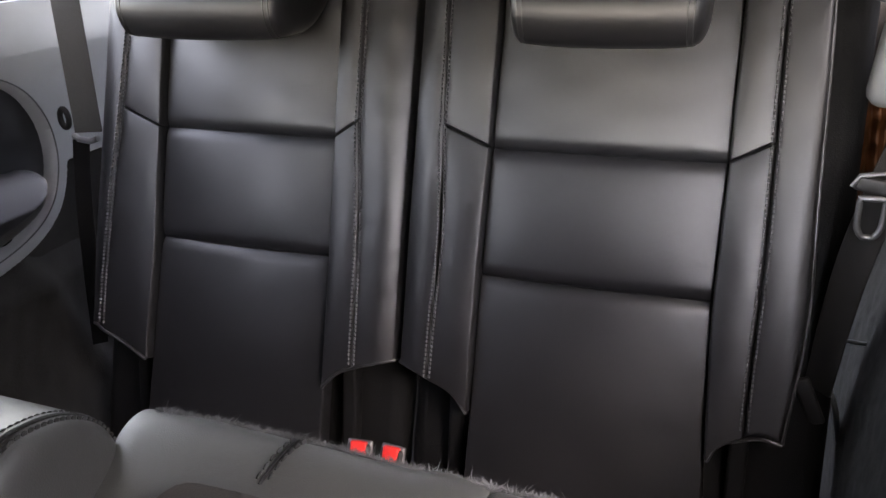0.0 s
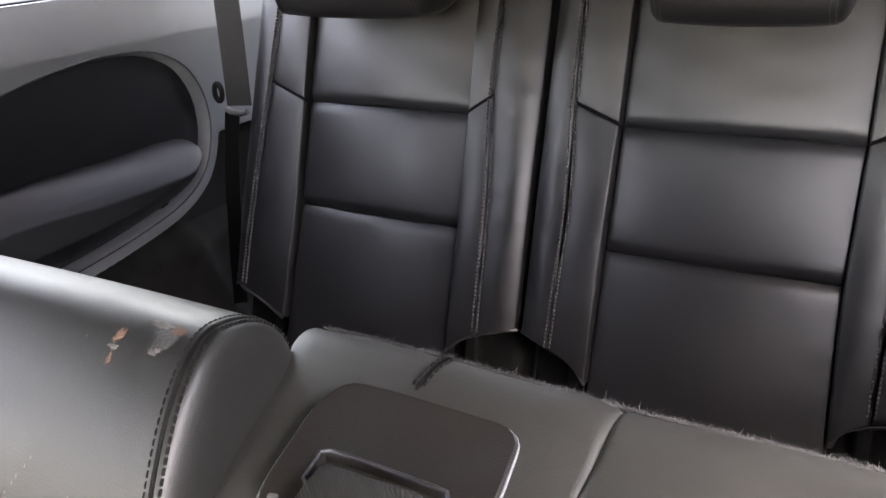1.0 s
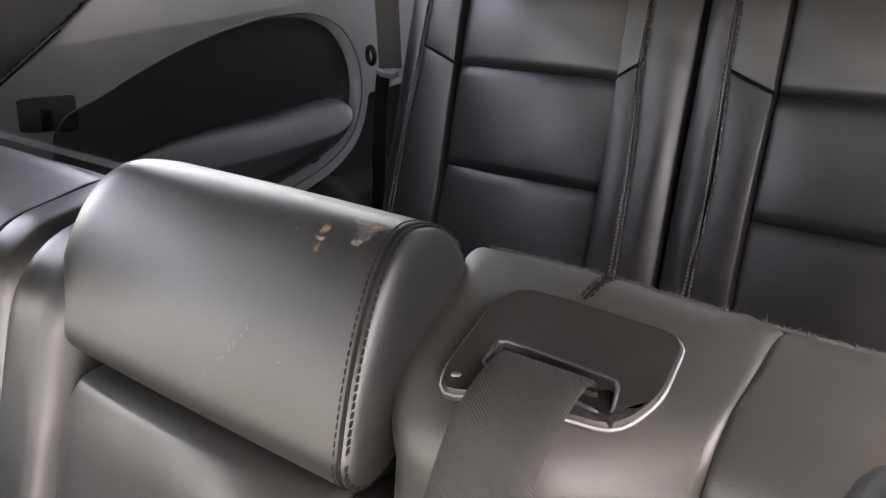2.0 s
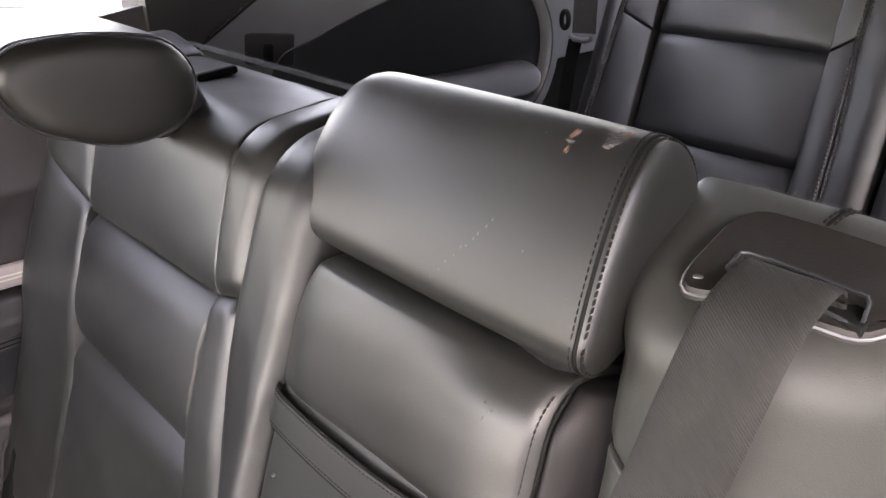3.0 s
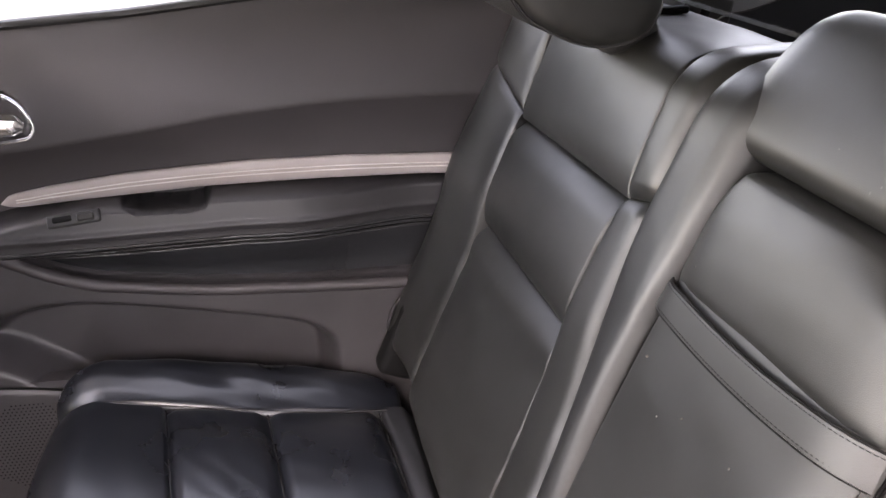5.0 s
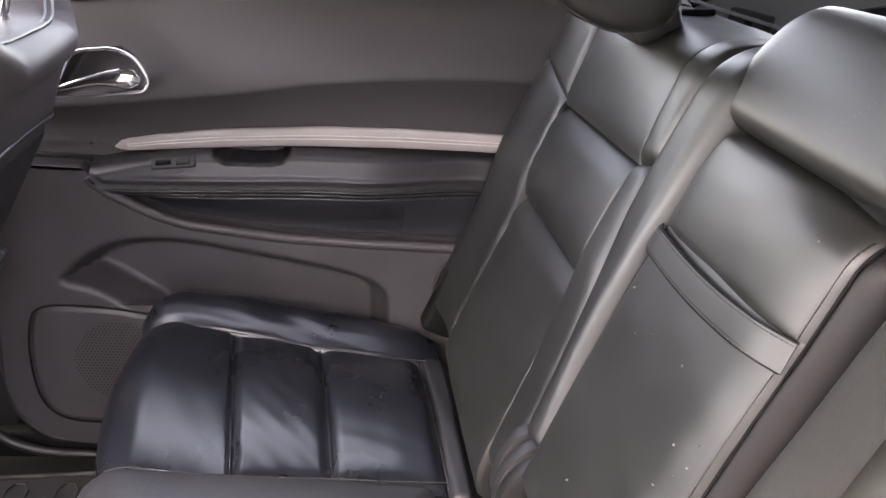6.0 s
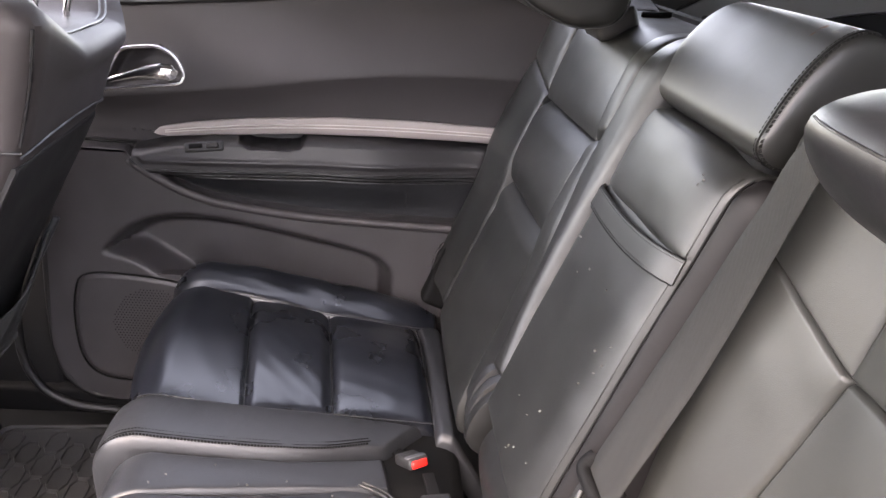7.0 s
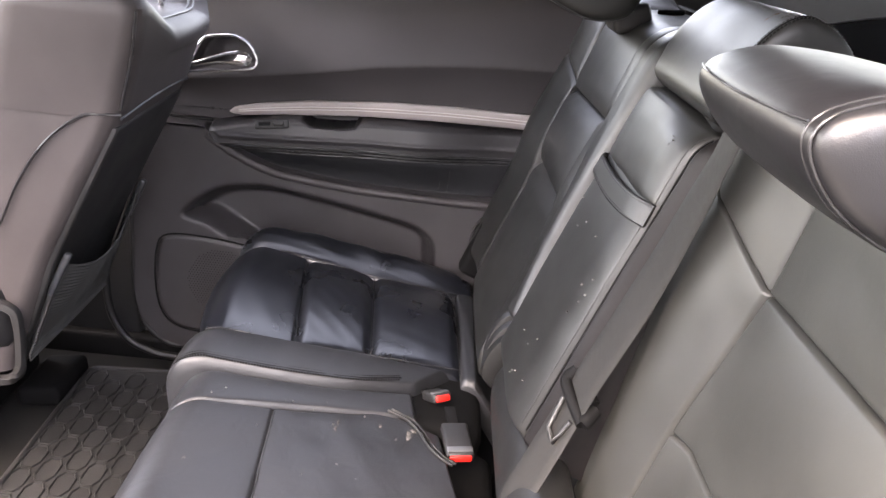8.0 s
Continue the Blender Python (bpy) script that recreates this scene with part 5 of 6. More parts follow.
    C("cushion_border", [-0.062, -0.062, -0.074, -0.098, -0.140], [0.046, 0.040, 0.006, -0.030, -0.062], -0.88, [-0.352, -0.340], 51, puff=0.005, edges=(1.0, 0.8, 1, 1), n=(24, 60))
    C("cushion_front", [0.046, 0.040, 0.022, 0.004], 0.335, -0.88, [-0.575, -0.555], 52, puff=0.006, edges=(0.8, 0.8, 1, 0.25), n=(40, 50), r=0.006)
    C("cushion_rear", [0.004, -0.020, -0.050, -0.030], 0.335, [-0.575, -0.555], [-0.300, -0.225], 53, puff=0.006, edges=(0.8, 0.8, 0.25, 1), uneven=0.003, n=(40, 50), r=0.006)
    t = np.linspace(0, 1, 60)
    a = smooth_line([0.044, 0.038, 0.006, -0.030, -0.060], t)
    b = smooth_line([-0.80, -0.70, -0.58, -0.455, -0.342], t)
    p, d = on(CUSHION_LOW, a, b, -0.004)
    tube("piping", p, 0.0024, LEATHER, seat)
    loop = path3([(-0.066, -0.385, 0), (-0.050, -0.350, 0), (-0.022, -0.328, 0), (0.010, -0.312, 0), (0.034, -0.292, 0), (0.047, -0.272, 0)], 40)
    for o, h in ((0.0, 0.004), (0.010, 0.007)):
        p, d = on(CUSHION_LOW, loop[:, 0] + o, loop[:, 1] - 0.6 * o, h)
        tube("piping", p, 0.0026, LEATHER_WORN, seat, "piped hem round the buckle cut-out")
    p, d = on(CUSHION_LOW, np.linspace(0.008, 0.33, 40), np.linspace(-0.571, -0.552, 40), 0.001)
    stitches("stitching", p, d, THREAD_BLACK, seat)
    for a0, b0, ra, rb, k in ((-0.005, -0.400, 0.007, 0.004, 2), (0.005, -0.352, 0.013, 0.007, 3), (-0.012, -0.345, 0.006, 0.009, 4), (0.022, -0.372, 0.004, 0.003, 7), (0.030, -0.470, 0.008, 0.004, 8), (0.180, -0.665, 0.005, 0.003, 5), (0.012, -0.468, 0.012, 0.002, 6)):
        flake("scuff", CUSHION_LOW, a0, b0, ra, rb, 0.0066, SCUFF_PALE, seat, k)
    specks(CUSHION_LOW, (-0.05, 0.32), (-0.68, -0.28), 16, 0.0072, seat, 11)
    part("cushion_body", block((0.42, 0.50, 0.15), (0.13, -0.455, 0.235), (-9, 0, 0), 0.03), SHELL, seat)
    part("seat_base", block((0.36, 0.36, 0.20), (0.12, -0.44, 0.11), (0, 0, 0), 0.03), SHELL, seat)
    return seat


def scuffs(head, prof):
    """Worn patches on the headrest: bare foam and grey abraded leather."""
    mid = prof.mean(0)
    rnd = random.Random(4)

    def skin(y, x):
        # the pad's upper face at depth y
        up = prof[prof[:, 1] > mid[1] - 0.02]
        order = np.argsort(up[:, 0])
        return float(np.interp(y, up[order, 0], up[order, 1]))
    worn = (("bare_patch", 0.140, 0.024, 0.0034, 0.0066, FOAM, 12), ("bare_patch", 0.1435, 0.012, 0.0022, 0.0036, FOAM, 9), ("bare_patch", 0.1735, 0.035, 0.0048, 0.0052, FOAM, 12),
            ("scuff", 0.1690, 0.029, 0.0095, 0.0090, SCUFF, 18), ("scuff", 0.1600, 0.037, 0.0120, 0.0030, SCUFF_PALE, 16), ("scuff", 0.1690, 0.0205, 0.0055, 0.0022, SCUFF_PALE, 11), ("scuff", 0.1415, 0.0175, 0.0042, 0.0020, SCUFF_PALE, 11),
            ("scuff", 0.1195, 0.019, 0.0018, 0.0046, SCUFF_PALE, 11), ("scuff", 0.1160, 0.012, 0.0008, 0.0022, SCUFF_PALE, 9), ("scuff", 0.1120, 0.005, 0.0008, 0.0030, SCUFF, 9))
    for name, x, y, rx, ry, mat, n in worn:
        n = n * 3
        w = [rnd.uniform(0, 6.28) for k in range(4)]
        v = [(x, y, skin(y, x) + 0.0007)]
        for k in range(n):
            a = 2 * math.pi * k / n
            r = 0.78 + 0.16 * math.sin(2 * a + w[0]) + 0.12 * math.sin(3 * a + w[1]) + 0.10 * math.sin(5 * a + w[2]) + 0.07 * math.sin(9 * a + w[3]) + rnd.uniform(-0.05, 0.05)
            yy = y + ry * r * math.sin(a)
            v.append((x + rx * r * math.cos(a), yy, skin(yy, x) + 0.0005))
        add(name, v, [(0, 1 + k, 1 + (k + 1) % n) for k in range(n)], mat, head, "bare worn patch" if mat == FOAM else "grey scuffed leather", 60)
    # a dotted scratch down the face
    face = prof[prof[:, 0] < 0.04]
    face = face[np.argsort(face[:, 1])]
    face = face[face[:, 1] > 0.956]
    v, f = [], []
    spots = [(0.117 - 0.038 * k + rnd.gauss(0, 0.0008), 1.020 - 0.047 * k, rnd.uniform(0.0006, 0.0016)) for k in (0, 0.10, 0.22, 0.30, 0.42, 0.46, 0.60, 0.72, 0.86, 1.0)]
    for x, z, l in spots + [(-0.012, 0.962, 0.0018), (0.15, 1.01, 0.0008), (0.03, 0.99, 0.0007)]:
        o = len(v)
        for dx, dz in ((0, l), (0.0007, 0), (0, -l), (-0.0007, 0)):
            v.append((x + dx, float(np.interp(z + dz, face[:, 1], face[:, 0])) - 0.0016, z + dz))
        f.append((o, o + 1, o + 2, o + 3))
    tagged(add("nicks", v, f, NICK, head, "dotted pale scratch", 0), kind="stuff")


def driver_seat():
    seat = thing("bench_seat", (0.55, -0.2, 0.05), label="black leather second-row seat with belt slot in its shoulder", category="car seat", group="second-row seats")
    P = lambda name, a0, a1, b0, b1, seed, lift=None, **k: panel(name, SD, a0, a1, b0, b1, LEATHER_LIT, seat, lift=lift, seed=seed, **{"r": 0.0055, "tuck": 0.006, **k})
    seam = [0.330, 0.345, 0.362, 0.376, 0.380, 0.378]
    knots = [0.42, 0.62, 0.72, 0.812, 0.95, 1.16]
    cut = lambda lo, hi: list(np.interp(np.linspace(lo, hi, 5), knots, seam))
    P("lower_panel", cut(0.42, 0.62), 0.735, 0.42, [0.620, 0.622], 61, puff=0.010)
    P("middle_panel", cut(0.62, 0.813), 0.735, [0.620, 0.622], [0.813, 0.816], 62, puff=0.012)
    P("upper_panel", cut(0.813, 1.16), 0.735, [0.813, 0.816], 1.120, 63, puff=0.006, n=(30, 60), edges=(0.35, 1, 1, 0.2))
    P("inner_bolster", [0.212, 0.212, 0.212], cut(0.44, 0.815), 0.44, [0.910, 0.814], 64, lambda a, b: -0.022 * np.clip((0.234 - a) / 0.026, 0, 1) ** 2 + 0 * b, puff=0.004, edges=(0.6, 0.8, 0.8, 0.8), r=0.005, uneven=0.0015, n=(36, 44), thick=0.05)
    panel("shoulder", SD, [0.212, 0.208, 0.195, 0.173, 0.152], cut(0.815, 1.16), [0.910, 0.814], [1.172, 1.172, 1.163, 1.144, 1.125], LEATHER_LIT, seat, seed=65, lift=lambda a, b: -0.025 * np.clip((0.236 - 0.34 * np.clip(b - 0.96, 0, 1) - a) / 0.028, 0, 1) ** 2 + 0.003 * np.exp(-((a - 0.358 + 0.35 * (b - 1.12)) / 0.007) ** 2 - ((b - 1.11) / 0.035) ** 2), r=0.005, tuck=0.008, edges=(0.6, 0.25, 0.8, 0.2), puff=0.003, uneven=0.001, n=(30, 56), thick=0.03)
    P("outer_bolster", 0.735, 0.815, 0.42, 1.110, 66, lambda a, b: 0.02 - 3 * np.clip(a - 0.76, 0, 1) ** 1.5, puff=0.006, n=(18, 50), thick=0.05)
    part("back_shell", block((0.56, 0.10, 0.62), (0.52, 0.040, 0.68), (-11, 0, 0), 0.03), SHELL, seat)
    part("back_carpet", block((0.61, 0.03, 0.95), (0.51, 0.052, 0.512), (-10.5, 0, 0), 0.012), CARPET, seat, "dark carpet on the back of the seat")
    # sewn line over the shoulder and a seam further out
    t = np.linspace(1.118, 1.158, 16)
    for o in (-0.003, 0.003):
        p, d = on(SD, np.full(16, 0.270 + o), t, 0.0024)
        stitches("stitching", p, d, THREAD_BLACK, seat, wide=0.0013)
    p, d = on(SD, np.full(16, 0.270), t, 0.0010)
    tube("seam_cord", p, 0.0016, SHELL, seat)
    # belt outlet plate on the shoulder
    plate = thing("belt_outlet", (0, 0, 0))
    plate.parent = seat
    outline = rounded([(0.239, -0.001), (0.226, 0.074), (0.232, 0.097), (0.334, 0.099), (0.343, 0.092), (0.350, 0.046), (0.338, 0.024)], 0.012)
    outline = refine(outline, 0.006)
    run = np.linspace(0.88, 1.17, 120)

    def zt(x, y):
        # a little above the leather that the plate lies on
        def one(px, py):
            q = SD(np.full(120, px), run, np.zeros(120))
            return float(np.interp(py, q[1], q[2])) + 0.0035
        return np.vectorize(one)(x, y)
    v, f = [], []
    n = len(outline)
    c = outline.mean(0)
    for s, dz in ((1.0, -0.010), (1.0, 0.002), (0.975, 0.0055), (0.95, 0.0050)):
        v += [(x, y, zt(x, y) + dz) for x, y in c + (outline - c) * s]
    slot = refine(rounded([(0.256, 0.021), (0.252, 0.045), (0.327, 0.046), (0.332, 0.026)], 0.004), 0.006)
    # the slot's rim has as many points as the outline, so that the plate closes round it
    k = np.linspace(0, 1, n, endpoint=False)
    ang_o = np.arctan2(*(outline - c).T[::-1])
    cs = slot.mean(0)
    far = []
    for a in ang_o:
        d = np.array([math.cos(a), math.sin(a)])
        best = 0.0
        for i in range(len(slot)):
            p0, p1 = slot[i] - cs, slot[(i + 1) % len(slot)] - cs
            e = p1 - p0
            det = d[0] * -e[1] + d[1] * e[0]
            if abs(det) < 1e-12:
                continue
            r = (p0[0] * -e[1] + p0[1] * e[0]) / det
            q = (d[0] * p0[1] - d[1] * p0[0]) / det
            if r > 0 and -1e-6 <= q <= 1 + 1e-6:
                best = max(best, r)
        far.append(cs + d * best)
    far = np.array(far)
    for dz in (0.0050, -0.014):
        v += [(x, y, zt(x, y) + dz) for x, y in far]
    for r in range(5):
        for i in range(n):
            j = (i + 1) % n
            f.append((r * n + i, r * n + j, (r + 1) * n + j, (r + 1) * n + i))
    bm = bmesh.new()
    vs = [bm.verts.new(q) for q in v]
    for q in f:
        bm.faces.new([vs[i] for i in q])
    part("bezel", bm, PLASTIC_BROWN, plate, "scuffed dark plastic bezel")
    tube("rim", np.stack([*outline.T, zt(outline[:, 0], outline[:, 1]) + 0.0025], 1), 0.0009, PLASTIC_GREY, plate, closed=True)
    tube("slot_rim", np.stack([*slot.T, zt(slot[:, 0], slot[:, 1]) + 0.0055], 1), 0.0013, PLASTIC_BLUE, plate, closed=True)
    part("slot_well", block((0.09, 0.024, 0.02), (0.289, 0.036, 1.000), (0, 0, 0), 0.002), SHELL, plate)
    part("pin", block((0.008, 0.005, 0.006), (0.246, 0.012, 1.0095), (0, 0, 20), 0.0022), STEEL, plate, "worn metal pin")
    # belt out of the slot and down the shoulder
    belt = thing("seat_belt", (0.30, -0.05, 0.6), label="grey woven seat belt hanging from the seat's shoulder", category="seat belt", group="second-row belts")
    pts = [(0.291, 0.038, 1.004), (0.292, 0.030, 1.0225), (0.293, 0.004, 1.0205), (0.294, -0.023, 1.0060), (0.291, -0.043, 0.970), (0.282, -0.053, 0.92), (0.273, -0.064, 0.87), (0.264, -0.088, 0.78), (0.258, -0.114, 0.70), (0.254, -0.139, 0.63), (0.254, -0.153, 0.590), (0.262, -0.170, 0.550), (0.281, -0.196, 0.500), (0.294, -0.218, 0.455), (0.300, -0.230, 0.39)]
    p = path3(pts, 80)
    dp = np.gradient(p, axis=0)
    lean = np.clip((np.arange(80)[:, None] - 28) / 14.0, 0, 1)
    d = np.cross(np.array([1.0, 0, 0]) + lean * np.array([0, 0.26, -0.22]), dp)
    d *= np.sign(d[:, 2:3] - 0.5 * d[:, 1:2] + 1e-9)
    webbing("webbing", p, d, 0.056, WEBBING, belt)
    latch = thing("tongue", (0, 0, 0))
    latch.parent = belt
    tube("loop_bar", path3([(0.2218, -0.1483, 0.6197), (0.2262, -0.1606, 0.6068), (0.250, -0.1560, 0.595), (0.2829, -0.1443, 0.5784)], 24), 0.0082, SHELL, latch, "", 10)
    tube("loop_arm", path3([(0.2829, -0.1443, 0.5784), (0.278, -0.138, 0.584), (0.2677, -0.1285, 0.5899)], 12), 0.0100, SHELL, latch, "", 10)
    tube("loop_arm", [(0.2218, -0.1483, 0.6197), (0.2677, -0.1285, 0.5999)], 0.0060, SHELL, latch, "", 10)
    ringq = np.array([(0.242, -0.1640, 0.590), (0.255, -0.1787, 0.5532), (0.2745, -0.175, 0.5433), (0.274, -0.1569, 0.575)])
    tube("blade", np.concatenate([ringq[:1] * (1 - t) + ringq[1:2] * t for t in (0, 0.5, 1)] + [ringq[1:2] * (1 - t) + ringq[2:3] * t for t in (0.3, 0.7)] + [ringq[2:3] * (1 - t) + ringq[3:4] * t for t in (0, 0.5, 1)]), 0.0032, STEEL_DARK, latch, "dull steel tongue blade", 8)
    # fuzzy carpet edge behind the shoulder
    rnd = random.Random(9)
    for x0, x1, S, b in ((0.17, 0.80, SD, 1.121), (-0.66, -0.16, S2, 1.148)):
        v, f = [], []
        for k in range(int((x1 - x0) * 30000)):
            x = rnd.uniform(x0, x1)
            o = on(S, [x], [b + 0.4 * min(0.11, max(0, 0.380 - x)) * (x > 0) + rnd.uniform(-0.003, 0.006)], -0.002)[0][0]
            l = rnd.uniform(0.0010, 0.0040) * (1.5 if rnd.random() < 0.04 else 1.0)
            dx, dy = rnd.gauss(0, 0.8) * l, rnd.gauss(0.2, 0.7) * l
            i = len(v)
            w = 0.00016
            v += [o + [-w, 0, 0], o + [w, 0, 0], o + [dx * 0.5 + w, dy * 0.3, l * 0.7], o + [dx * 0.5 - w, dy * 0.3, l * 0.7], o + [dx * 1.6, dy, l]]
            f += [(i, i + 1, i + 2, i + 3), (i + 3, i + 2, i + 4)]
        owner = seat if x0 > 0 else PASSENGER
        tagged(add("carpet_fringe", v, f, FRINGE, owner, "frayed carpet edge", 0), kind="stuff")
    # cushion, mostly below the view
    panel("cushion", CUSHION_LOW, 0.335, 0.80, -0.88, -0.12, LEATHER_WORN, seat, seed=71, puff=0.010, thick=0.05, n=(40, 50))
    part("seat_base", block((0.42, 0.50, 0.30), (0.56, -0.42, 0.18), (0, 0, 0), 0.03), SHELL, seat)
    loop = refine(rounded([(-0.1645, 1.044), (-0.1365, 0.999), (-0.0915, 0.972), (-0.030, 0.955), (0.022, 0.962), (0.037, 1.015), (0.014, 1.055), (-0.050, 1.067), (-0.1165, 1.068)], 0.032), 0.008)
    head = folded_headrest(seat, 0.462, 0.684, loop, LEATHER, 0.05, (1,))
    part("headrest_post", block((0.10, 0.06, 0.045), (0.575, 0.055, 1.020), (12, 0, 0), 0.012), PLASTIC, seat, "black headrest bracket")
    p = path3([(0.476, -0.1545, 1.046), (0.500, -0.1590, 1.045), (0.573, -0.1625, 1.044), (0.646, -0.1590, 1.045), (0.682, -0.1530, 1.046)], 30)
    tube("front_seam", p, 0.0010, LEATHER, head)
    return seat


PASSENGER = passenger_seat()
middle_seat()
driver_seat()
buckle("belt_buckle", (-0.112, -0.298, 0.352), (68, 0, 118), "black belt buckle with red button and bright slot", wide=0.030, tall=0.050, flat=True)
buckle("belt_buckle", (0.024, -0.264, 0.326), (98, 0, 100), "grey belt buckle with red button on the cushion", wide=0.040, tall=0.078, flat=True, case=PLASTIC)


# ---- front seat, floor mat ----
def front_seat():
    seat = thing("front_seat", (-0.40, -1.1, 0.05), label="black leather front passenger seat with net pocket", category="car seat")

    def ring(z, rear, x0, x1, deep):
        return [(x, y, z) for x, y in rounded([(x0, rear - deep), (x1, rear - deep), (x1, rear - 0.020), (x1 - 0.024, rear), ((x0 + x1) / 2, rear + 0.004), (x0 + 0.08, rear - 0.004), (x0, rear - 0.045)], [0.05, 0.05, 0.03, 0.03, 0.10, 0.06, 0.05], 6)]

    def stack(name, rows, mat, label="", dip=False):
        bm = bmesh.new()
        rs = [[bm.verts.new(q) for q in ring(*r)] for r in rows]
        n = len(rs[0])
        for a, b in zip(rs, rs[1:]):
            for k in range(n):
                bm.faces.new((a[k], a[(k + 1) % n], b[(k + 1) % n], b[k]))
        if dip:
            # the top closes in rings and sinks between the two shoulders
            mid = sum((q.co for q in rs[-1]), Vector()) / n
            for k in (0.9, 0.7, 0.4, 0.15):
                rs.append([bm.verts.new(mid + (q.co - mid) * k + Vector((0, 0, 0.010 * (1 - k)))) for q in rs[-1]] if k == 0.9 else [bm.verts.new(mid + (q.co - mid) * k / 0.9 + Vector((0, 0, 0.004 * (1 - k)))) for q in base_ring])
                if k == 0.9:
                    base_ring = rs[-1]
                a, b = rs[-2], rs[-1]
                for i in range(n):
                    bm.faces.new((a[i], a[(i + 1) % n], b[(i + 1) % n], b[i]))
            for q in bm.verts:
                w = float(step(np.array((q.co.z - 0.84) / 0.12))) * float(step(np.array((-0.262 - q.co.x) / 0.05))) * float(step(np.array((q.co.x + 0.635) / 0.07)))
                q.co.z -= 0.058 * w
        bm.faces.new(rs[0]), bm.faces.new(rs[-1])
        return part(name, bm, mat, seat, label, 50)
    prof = lambda z: np.interp(z, [0.30, 0.495, 0.62, 0.79, 0.90, 0.976, 1.04], [-1.085, -1.015, -0.955, -0.872, -0.840, -0.822, -0.835])
    rows = []
    for z in np.linspace(0.775, 0.985, 16):
        k = np.clip((z - 0.95) / 0.035, 0, 1)
        x1 = np.interp(z, [0.77, 0.976], [-0.176, -0.150])
        rows.append((z, prof(z) - 0.045 * k ** 2, -0.640 + 0.03 * k ** 2, x1 - 0.03 * k ** 2, 0.24 - 0.09 * k ** 2))
    stack("upper_back", rows, FRONT, dip=True)
    rows = [(z, prof(z) - 0.002, -0.640, np.interp(z, [0.3, 0.5, 0.78], [-0.165, -0.180, -0.178]), 0.238) for z in np.linspace(0.28, 0.778, 18)]
    stack("back_shell", rows, FRONT, "dark hard plastic back shell")
    t = np.linspace(0, 1, 50)
    x = -0.62 + 0.44 * t
    zz = 0.776 + 0.030 * np.sin(np.pi * np.clip(t, 0, 1)) * 0.5
    tube("piping", np.stack([x, prof(zz) + 0.003 - 0.055 * np.clip((-0.50 - x) / 0.12, 0, 1) ** 2, zz], 1), 0.0024, LEATHER, seat)
    q = path3([(-0.183, -0.876, 0.782), (-0.176, -0.90, 0.782), (-0.1745, -0.94, 0.776), (-0.174, -1.0, 0.728), (-0.174, -1.05, 0.655), (-0.174, -1.09, 0.57)], 40)
    tube("piping", q, 0.0024, LEATHER, seat)
    q = path3([(-0.186, prof(0.79) - 0.006, 0.79), (-0.170, prof(0.88) - 0.006, 0.88), (-0.150, prof(0.955) - 0.008, 0.955)], 30)
    tube("piping", q, 0.0026, LEATHER, seat)
    for o in (0.0, 0.010):
        q = path3([(-0.275, prof(0.93) - 0.030 - o, 0.945), (-0.32, prof(0.92) - 0.024 - o, 0.926), (-0.42, prof(0.92) - 0.022 - o, 0.924), (-0.52, prof(0.92) - 0.026 - o, 0.926), (-0.585, prof(0.93) - 0.045 - o, 0.945)], 40)
        tube("piping", q, 0.0022, LEATHER, seat)
    q = path3([(-0.1655, -1.115, 0.42), (-0.1655, -1.085, 0.415), (-0.1655, -1.070, 0.39), (-0.1655, -1.072, 0.30), (-0.1655, -1.09, 0.27), (-0.1655, -1.115, 0.262)], 40)
    tube("recliner_handle", q, 0.011, PLASTIC, seat, "black recliner handle")
    # net pocket
    Sn = lambda a, b, h: (np.asarray(a, float) + 0 * b, prof(b) + 0.012 + h, np.asarray(b, float))
    panel("back_board", lambda a, b, h: (np.asarray(a, float) + 0 * b, prof(b) + 0.003 - 0.9 * np.clip(-0.52 - np.asarray(a, float), 0, 1) ** 1.4 + h, np.asarray(b, float)), [-0.600, -0.600], [-0.196, -0.196], 0.29, [0.755, 0.765, 0.755], PLASTIC, seat, puff=0.003, tuck=0.003, thick=0.012, n=(24, 40), uneven=0.0006, label="scratched black board on the seat's back")
    sag = lambda a, b: 0.030 * np.sin(np.pi * np.clip((a + 0.557) / 0.341, 0, 1)) * step((b - 0.26) / 0.2) + 0.0016 * np.sin(b * 900)
    panel("net_pocket", Sn, [-0.560, -0.557], [-0.205, -0.214], 0.285, [0.530, 0.470, 0.445, 0.455, 0.490], NET, seat, lift=sag, puff=0, tuck=0, thick=0.003, n=(30, 120), uneven=0.0, label="stretched net map pocket")
    for x, z in ((-0.557, 0.530), (-0.216, 0.492)):
        part("hook", block((0.016, 0.014, 0.095), (x, prof(z - 0.025) + 0.012, z - 0.025), (-25, 0, 0), 0.005), PLASTIC_BLUE, seat, "grey plastic pocket hook")
        part("hook_post", block((0.012, 0.012, 0.16), (x, prof(z - 0.10) + 0.008, z - 0.10), (-20, 0, 0), 0.004), PLASTIC, seat)
    part("cushion", block((0.50, 0.50, 0.14), (-0.40, -1.33, 0.36), (8, 0, 0), 0.04), LEATHER, seat)
    part("seat_base", block((0.42, 0.42, 0.26), (-0.40, -1.47, 0.15), (0, 0, 0), 0.02), SHELL, seat)
    part("seat_rail", block((0.17, 0.10, 0.05), (-0.550, -1.205, 0.026), (8, 0, 0), 0.014), SHELL, seat, "black seat rail cover")
    tube("headrest_post", [(-0.33, -0.91, 0.90), (-0.33, -0.88, 1.08)], 0.006, CHROME, seat, sides=10)
    tube("post_sleeve", [(-0.33, -0.905, 0.930), (-0.33, -0.903, 0.944)], 0.017, SHELL, seat, "black post sleeve", 14)
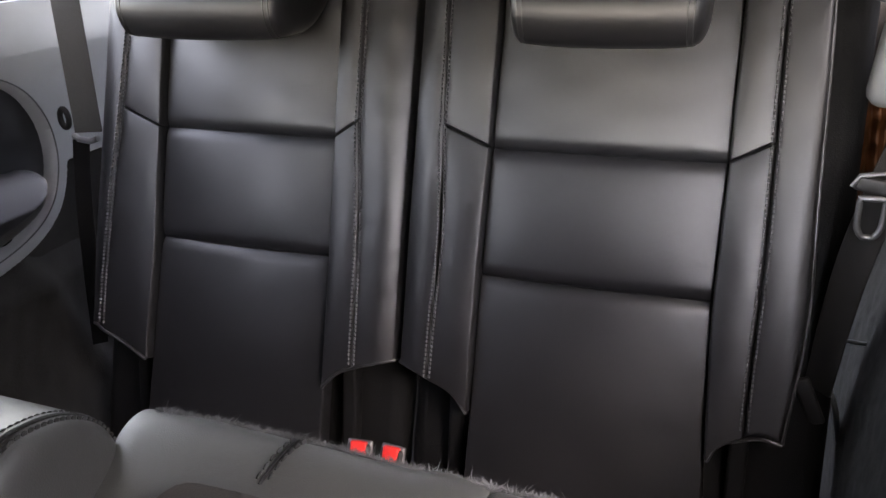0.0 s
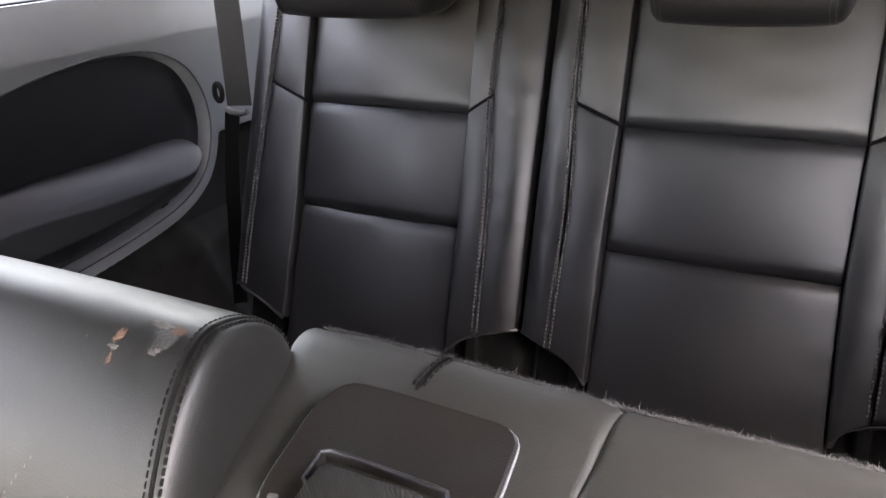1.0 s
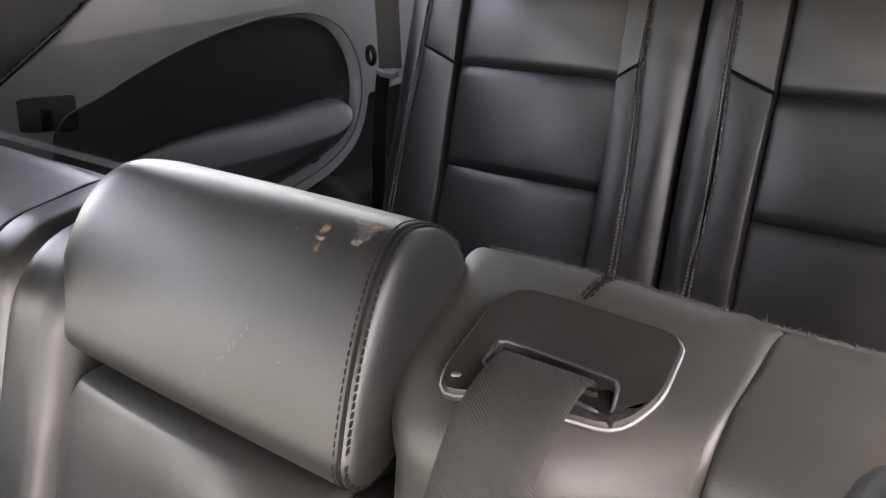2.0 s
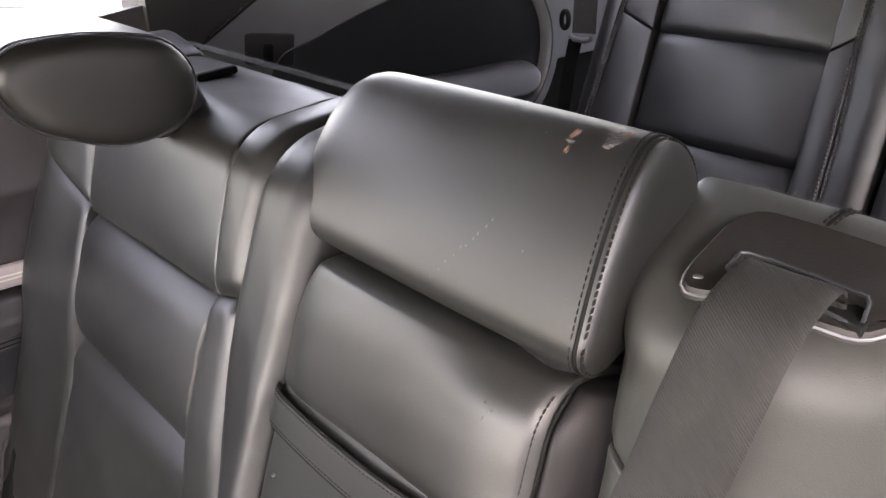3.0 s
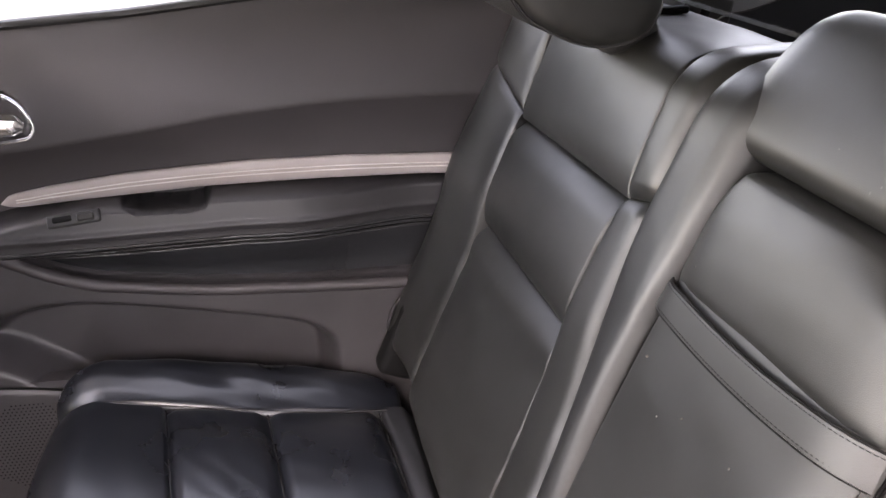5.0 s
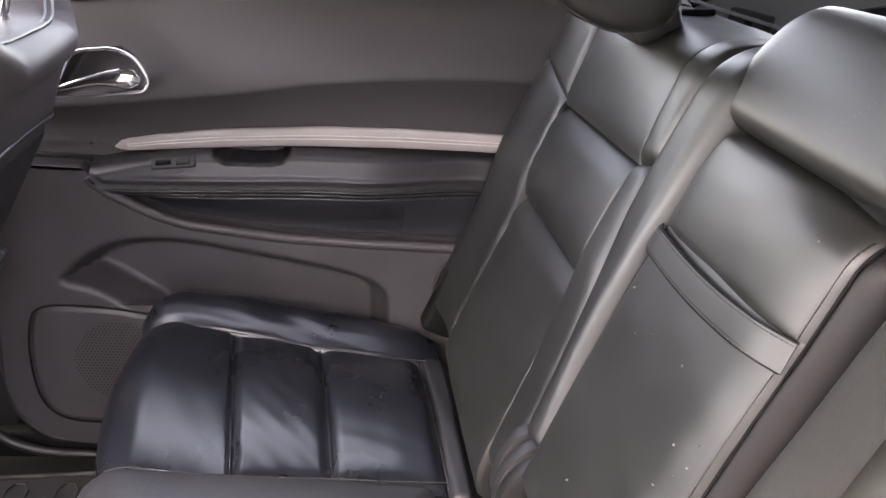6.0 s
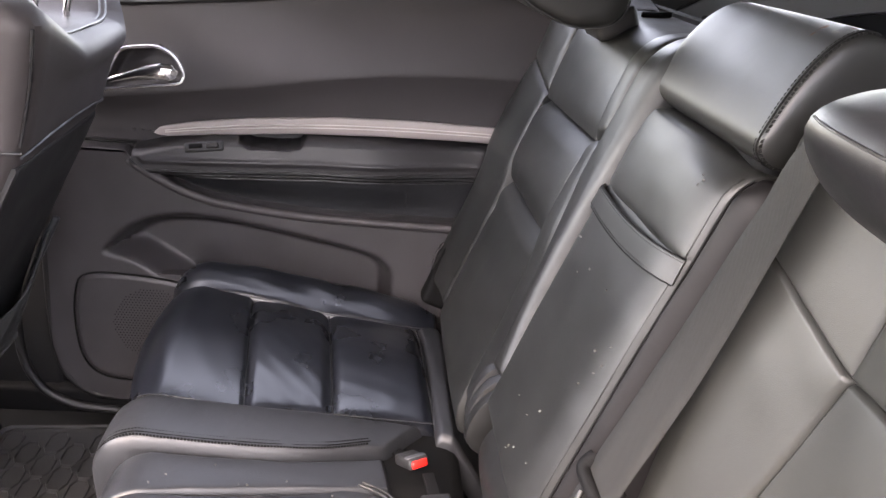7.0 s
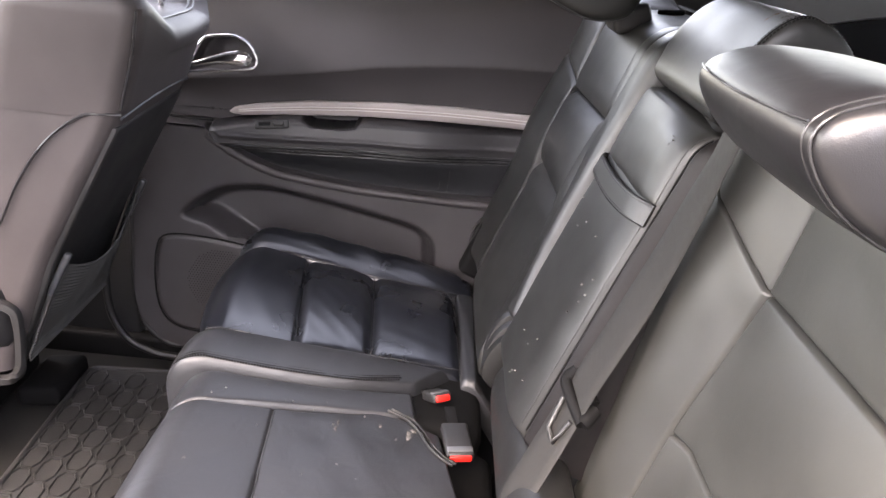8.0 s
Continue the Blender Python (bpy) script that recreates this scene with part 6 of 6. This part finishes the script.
    tube("headrest_post", [(-0.47, -0.91, 0.90), (-0.47, -0.88, 1.08)], 0.006, CHROME, seat, sides=10)
    loop = refine(rounded([(-0.93, 1.06), (-0.83, 1.07), (-0.80, 1.20), (-0.88, 1.25), (-0.95, 1.20)], 0.04), 0.012)
    t = np.linspace(0, 1, 14)
    loft("headrest", loop, -0.53 + 0.26 * t, 1 - 0.12 * np.abs(2 * t - 1) ** 5, LEATHER, seat)
    return seat


front_seat()


def floor_mat():
    mat = thing("floor_mat", (-0.35, -0.98, 0.005), label="black rubber floor mat with raised hexagon ribs", category="floor mat")
    pts = rounded([(-0.66, -0.86), (-0.635, -1.155), (-0.45, -1.15), (-0.05, -1.14), (-0.05, -0.80), (-0.66, -0.80)], 0.02, 4)
    bm = bmesh.new()
    lo = [bm.verts.new((x, y, 0.003)) for x, y in pts]
    hi = [bm.verts.new((x, y, 0.014)) for x, y in pts]
    n = len(pts)
    for k in range(n):
        bm.faces.new((lo[k], lo[(k + 1) % n], hi[(k + 1) % n], hi[k]))
    bm.faces.new(hi), bm.faces.new(lo)
    part("sheet", bm, RUBBER, mat)
    lip = refine(np.array(pts), 0.02)
    tube("rim", np.stack([*lip.T, np.full(len(lip), 0.016)], 1), 0.006, RUBBER, mat, closed=True)
    # hexagon ribs, drawn out along the car
    w, tall = 0.050, 0.080
    v, f = [], []

    def rib(p, q):
        d = np.array(q) - np.array(p)
        s = np.array([-d[1], d[0]]) / np.linalg.norm(d) * 0.0022
        o = len(v)
        for e in (p, q):
            v.extend([(e[0] + s[0], e[1] + s[1], 0.013), (e[0] + 0.5 * s[0], e[1] + 0.5 * s[1], 0.018), (e[0] - 0.5 * s[0], e[1] - 0.5 * s[1], 0.018), (e[0] - s[0], e[1] - s[1], 0.013)])
        f.extend([(o, o + 4, o + 5, o + 1), (o + 1, o + 5, o + 6, o + 2), (o + 2, o + 6, o + 7, o + 3)])
    for i in range(8):
        for j in range(9):
            cy, cx = -1.120 + 0.046 * i, -0.590 + 0.079 * j + 0.0395 * (i % 2)
            if cy > -0.83 or cx > -0.10:
                continue
            a, b = 0.0195, 0.036
            hexa = [(cx - b, cy - 0.010), (cx - b + 0.018, cy - a), (cx + b - 0.018, cy - a), (cx + b, cy - 0.010), (cx + b, cy + 0.010), (cx + b - 0.018, cy + a), (cx - b + 0.018, cy + a), (cx - b, cy + 0.010)]
            for k in range(8):
                rib(hexa[k], hexa[(k + 1) % 8])
    tagged(add("ribs", v, f, RUBBER, mat, smooth=0), kind="stuff")


floor_mat()
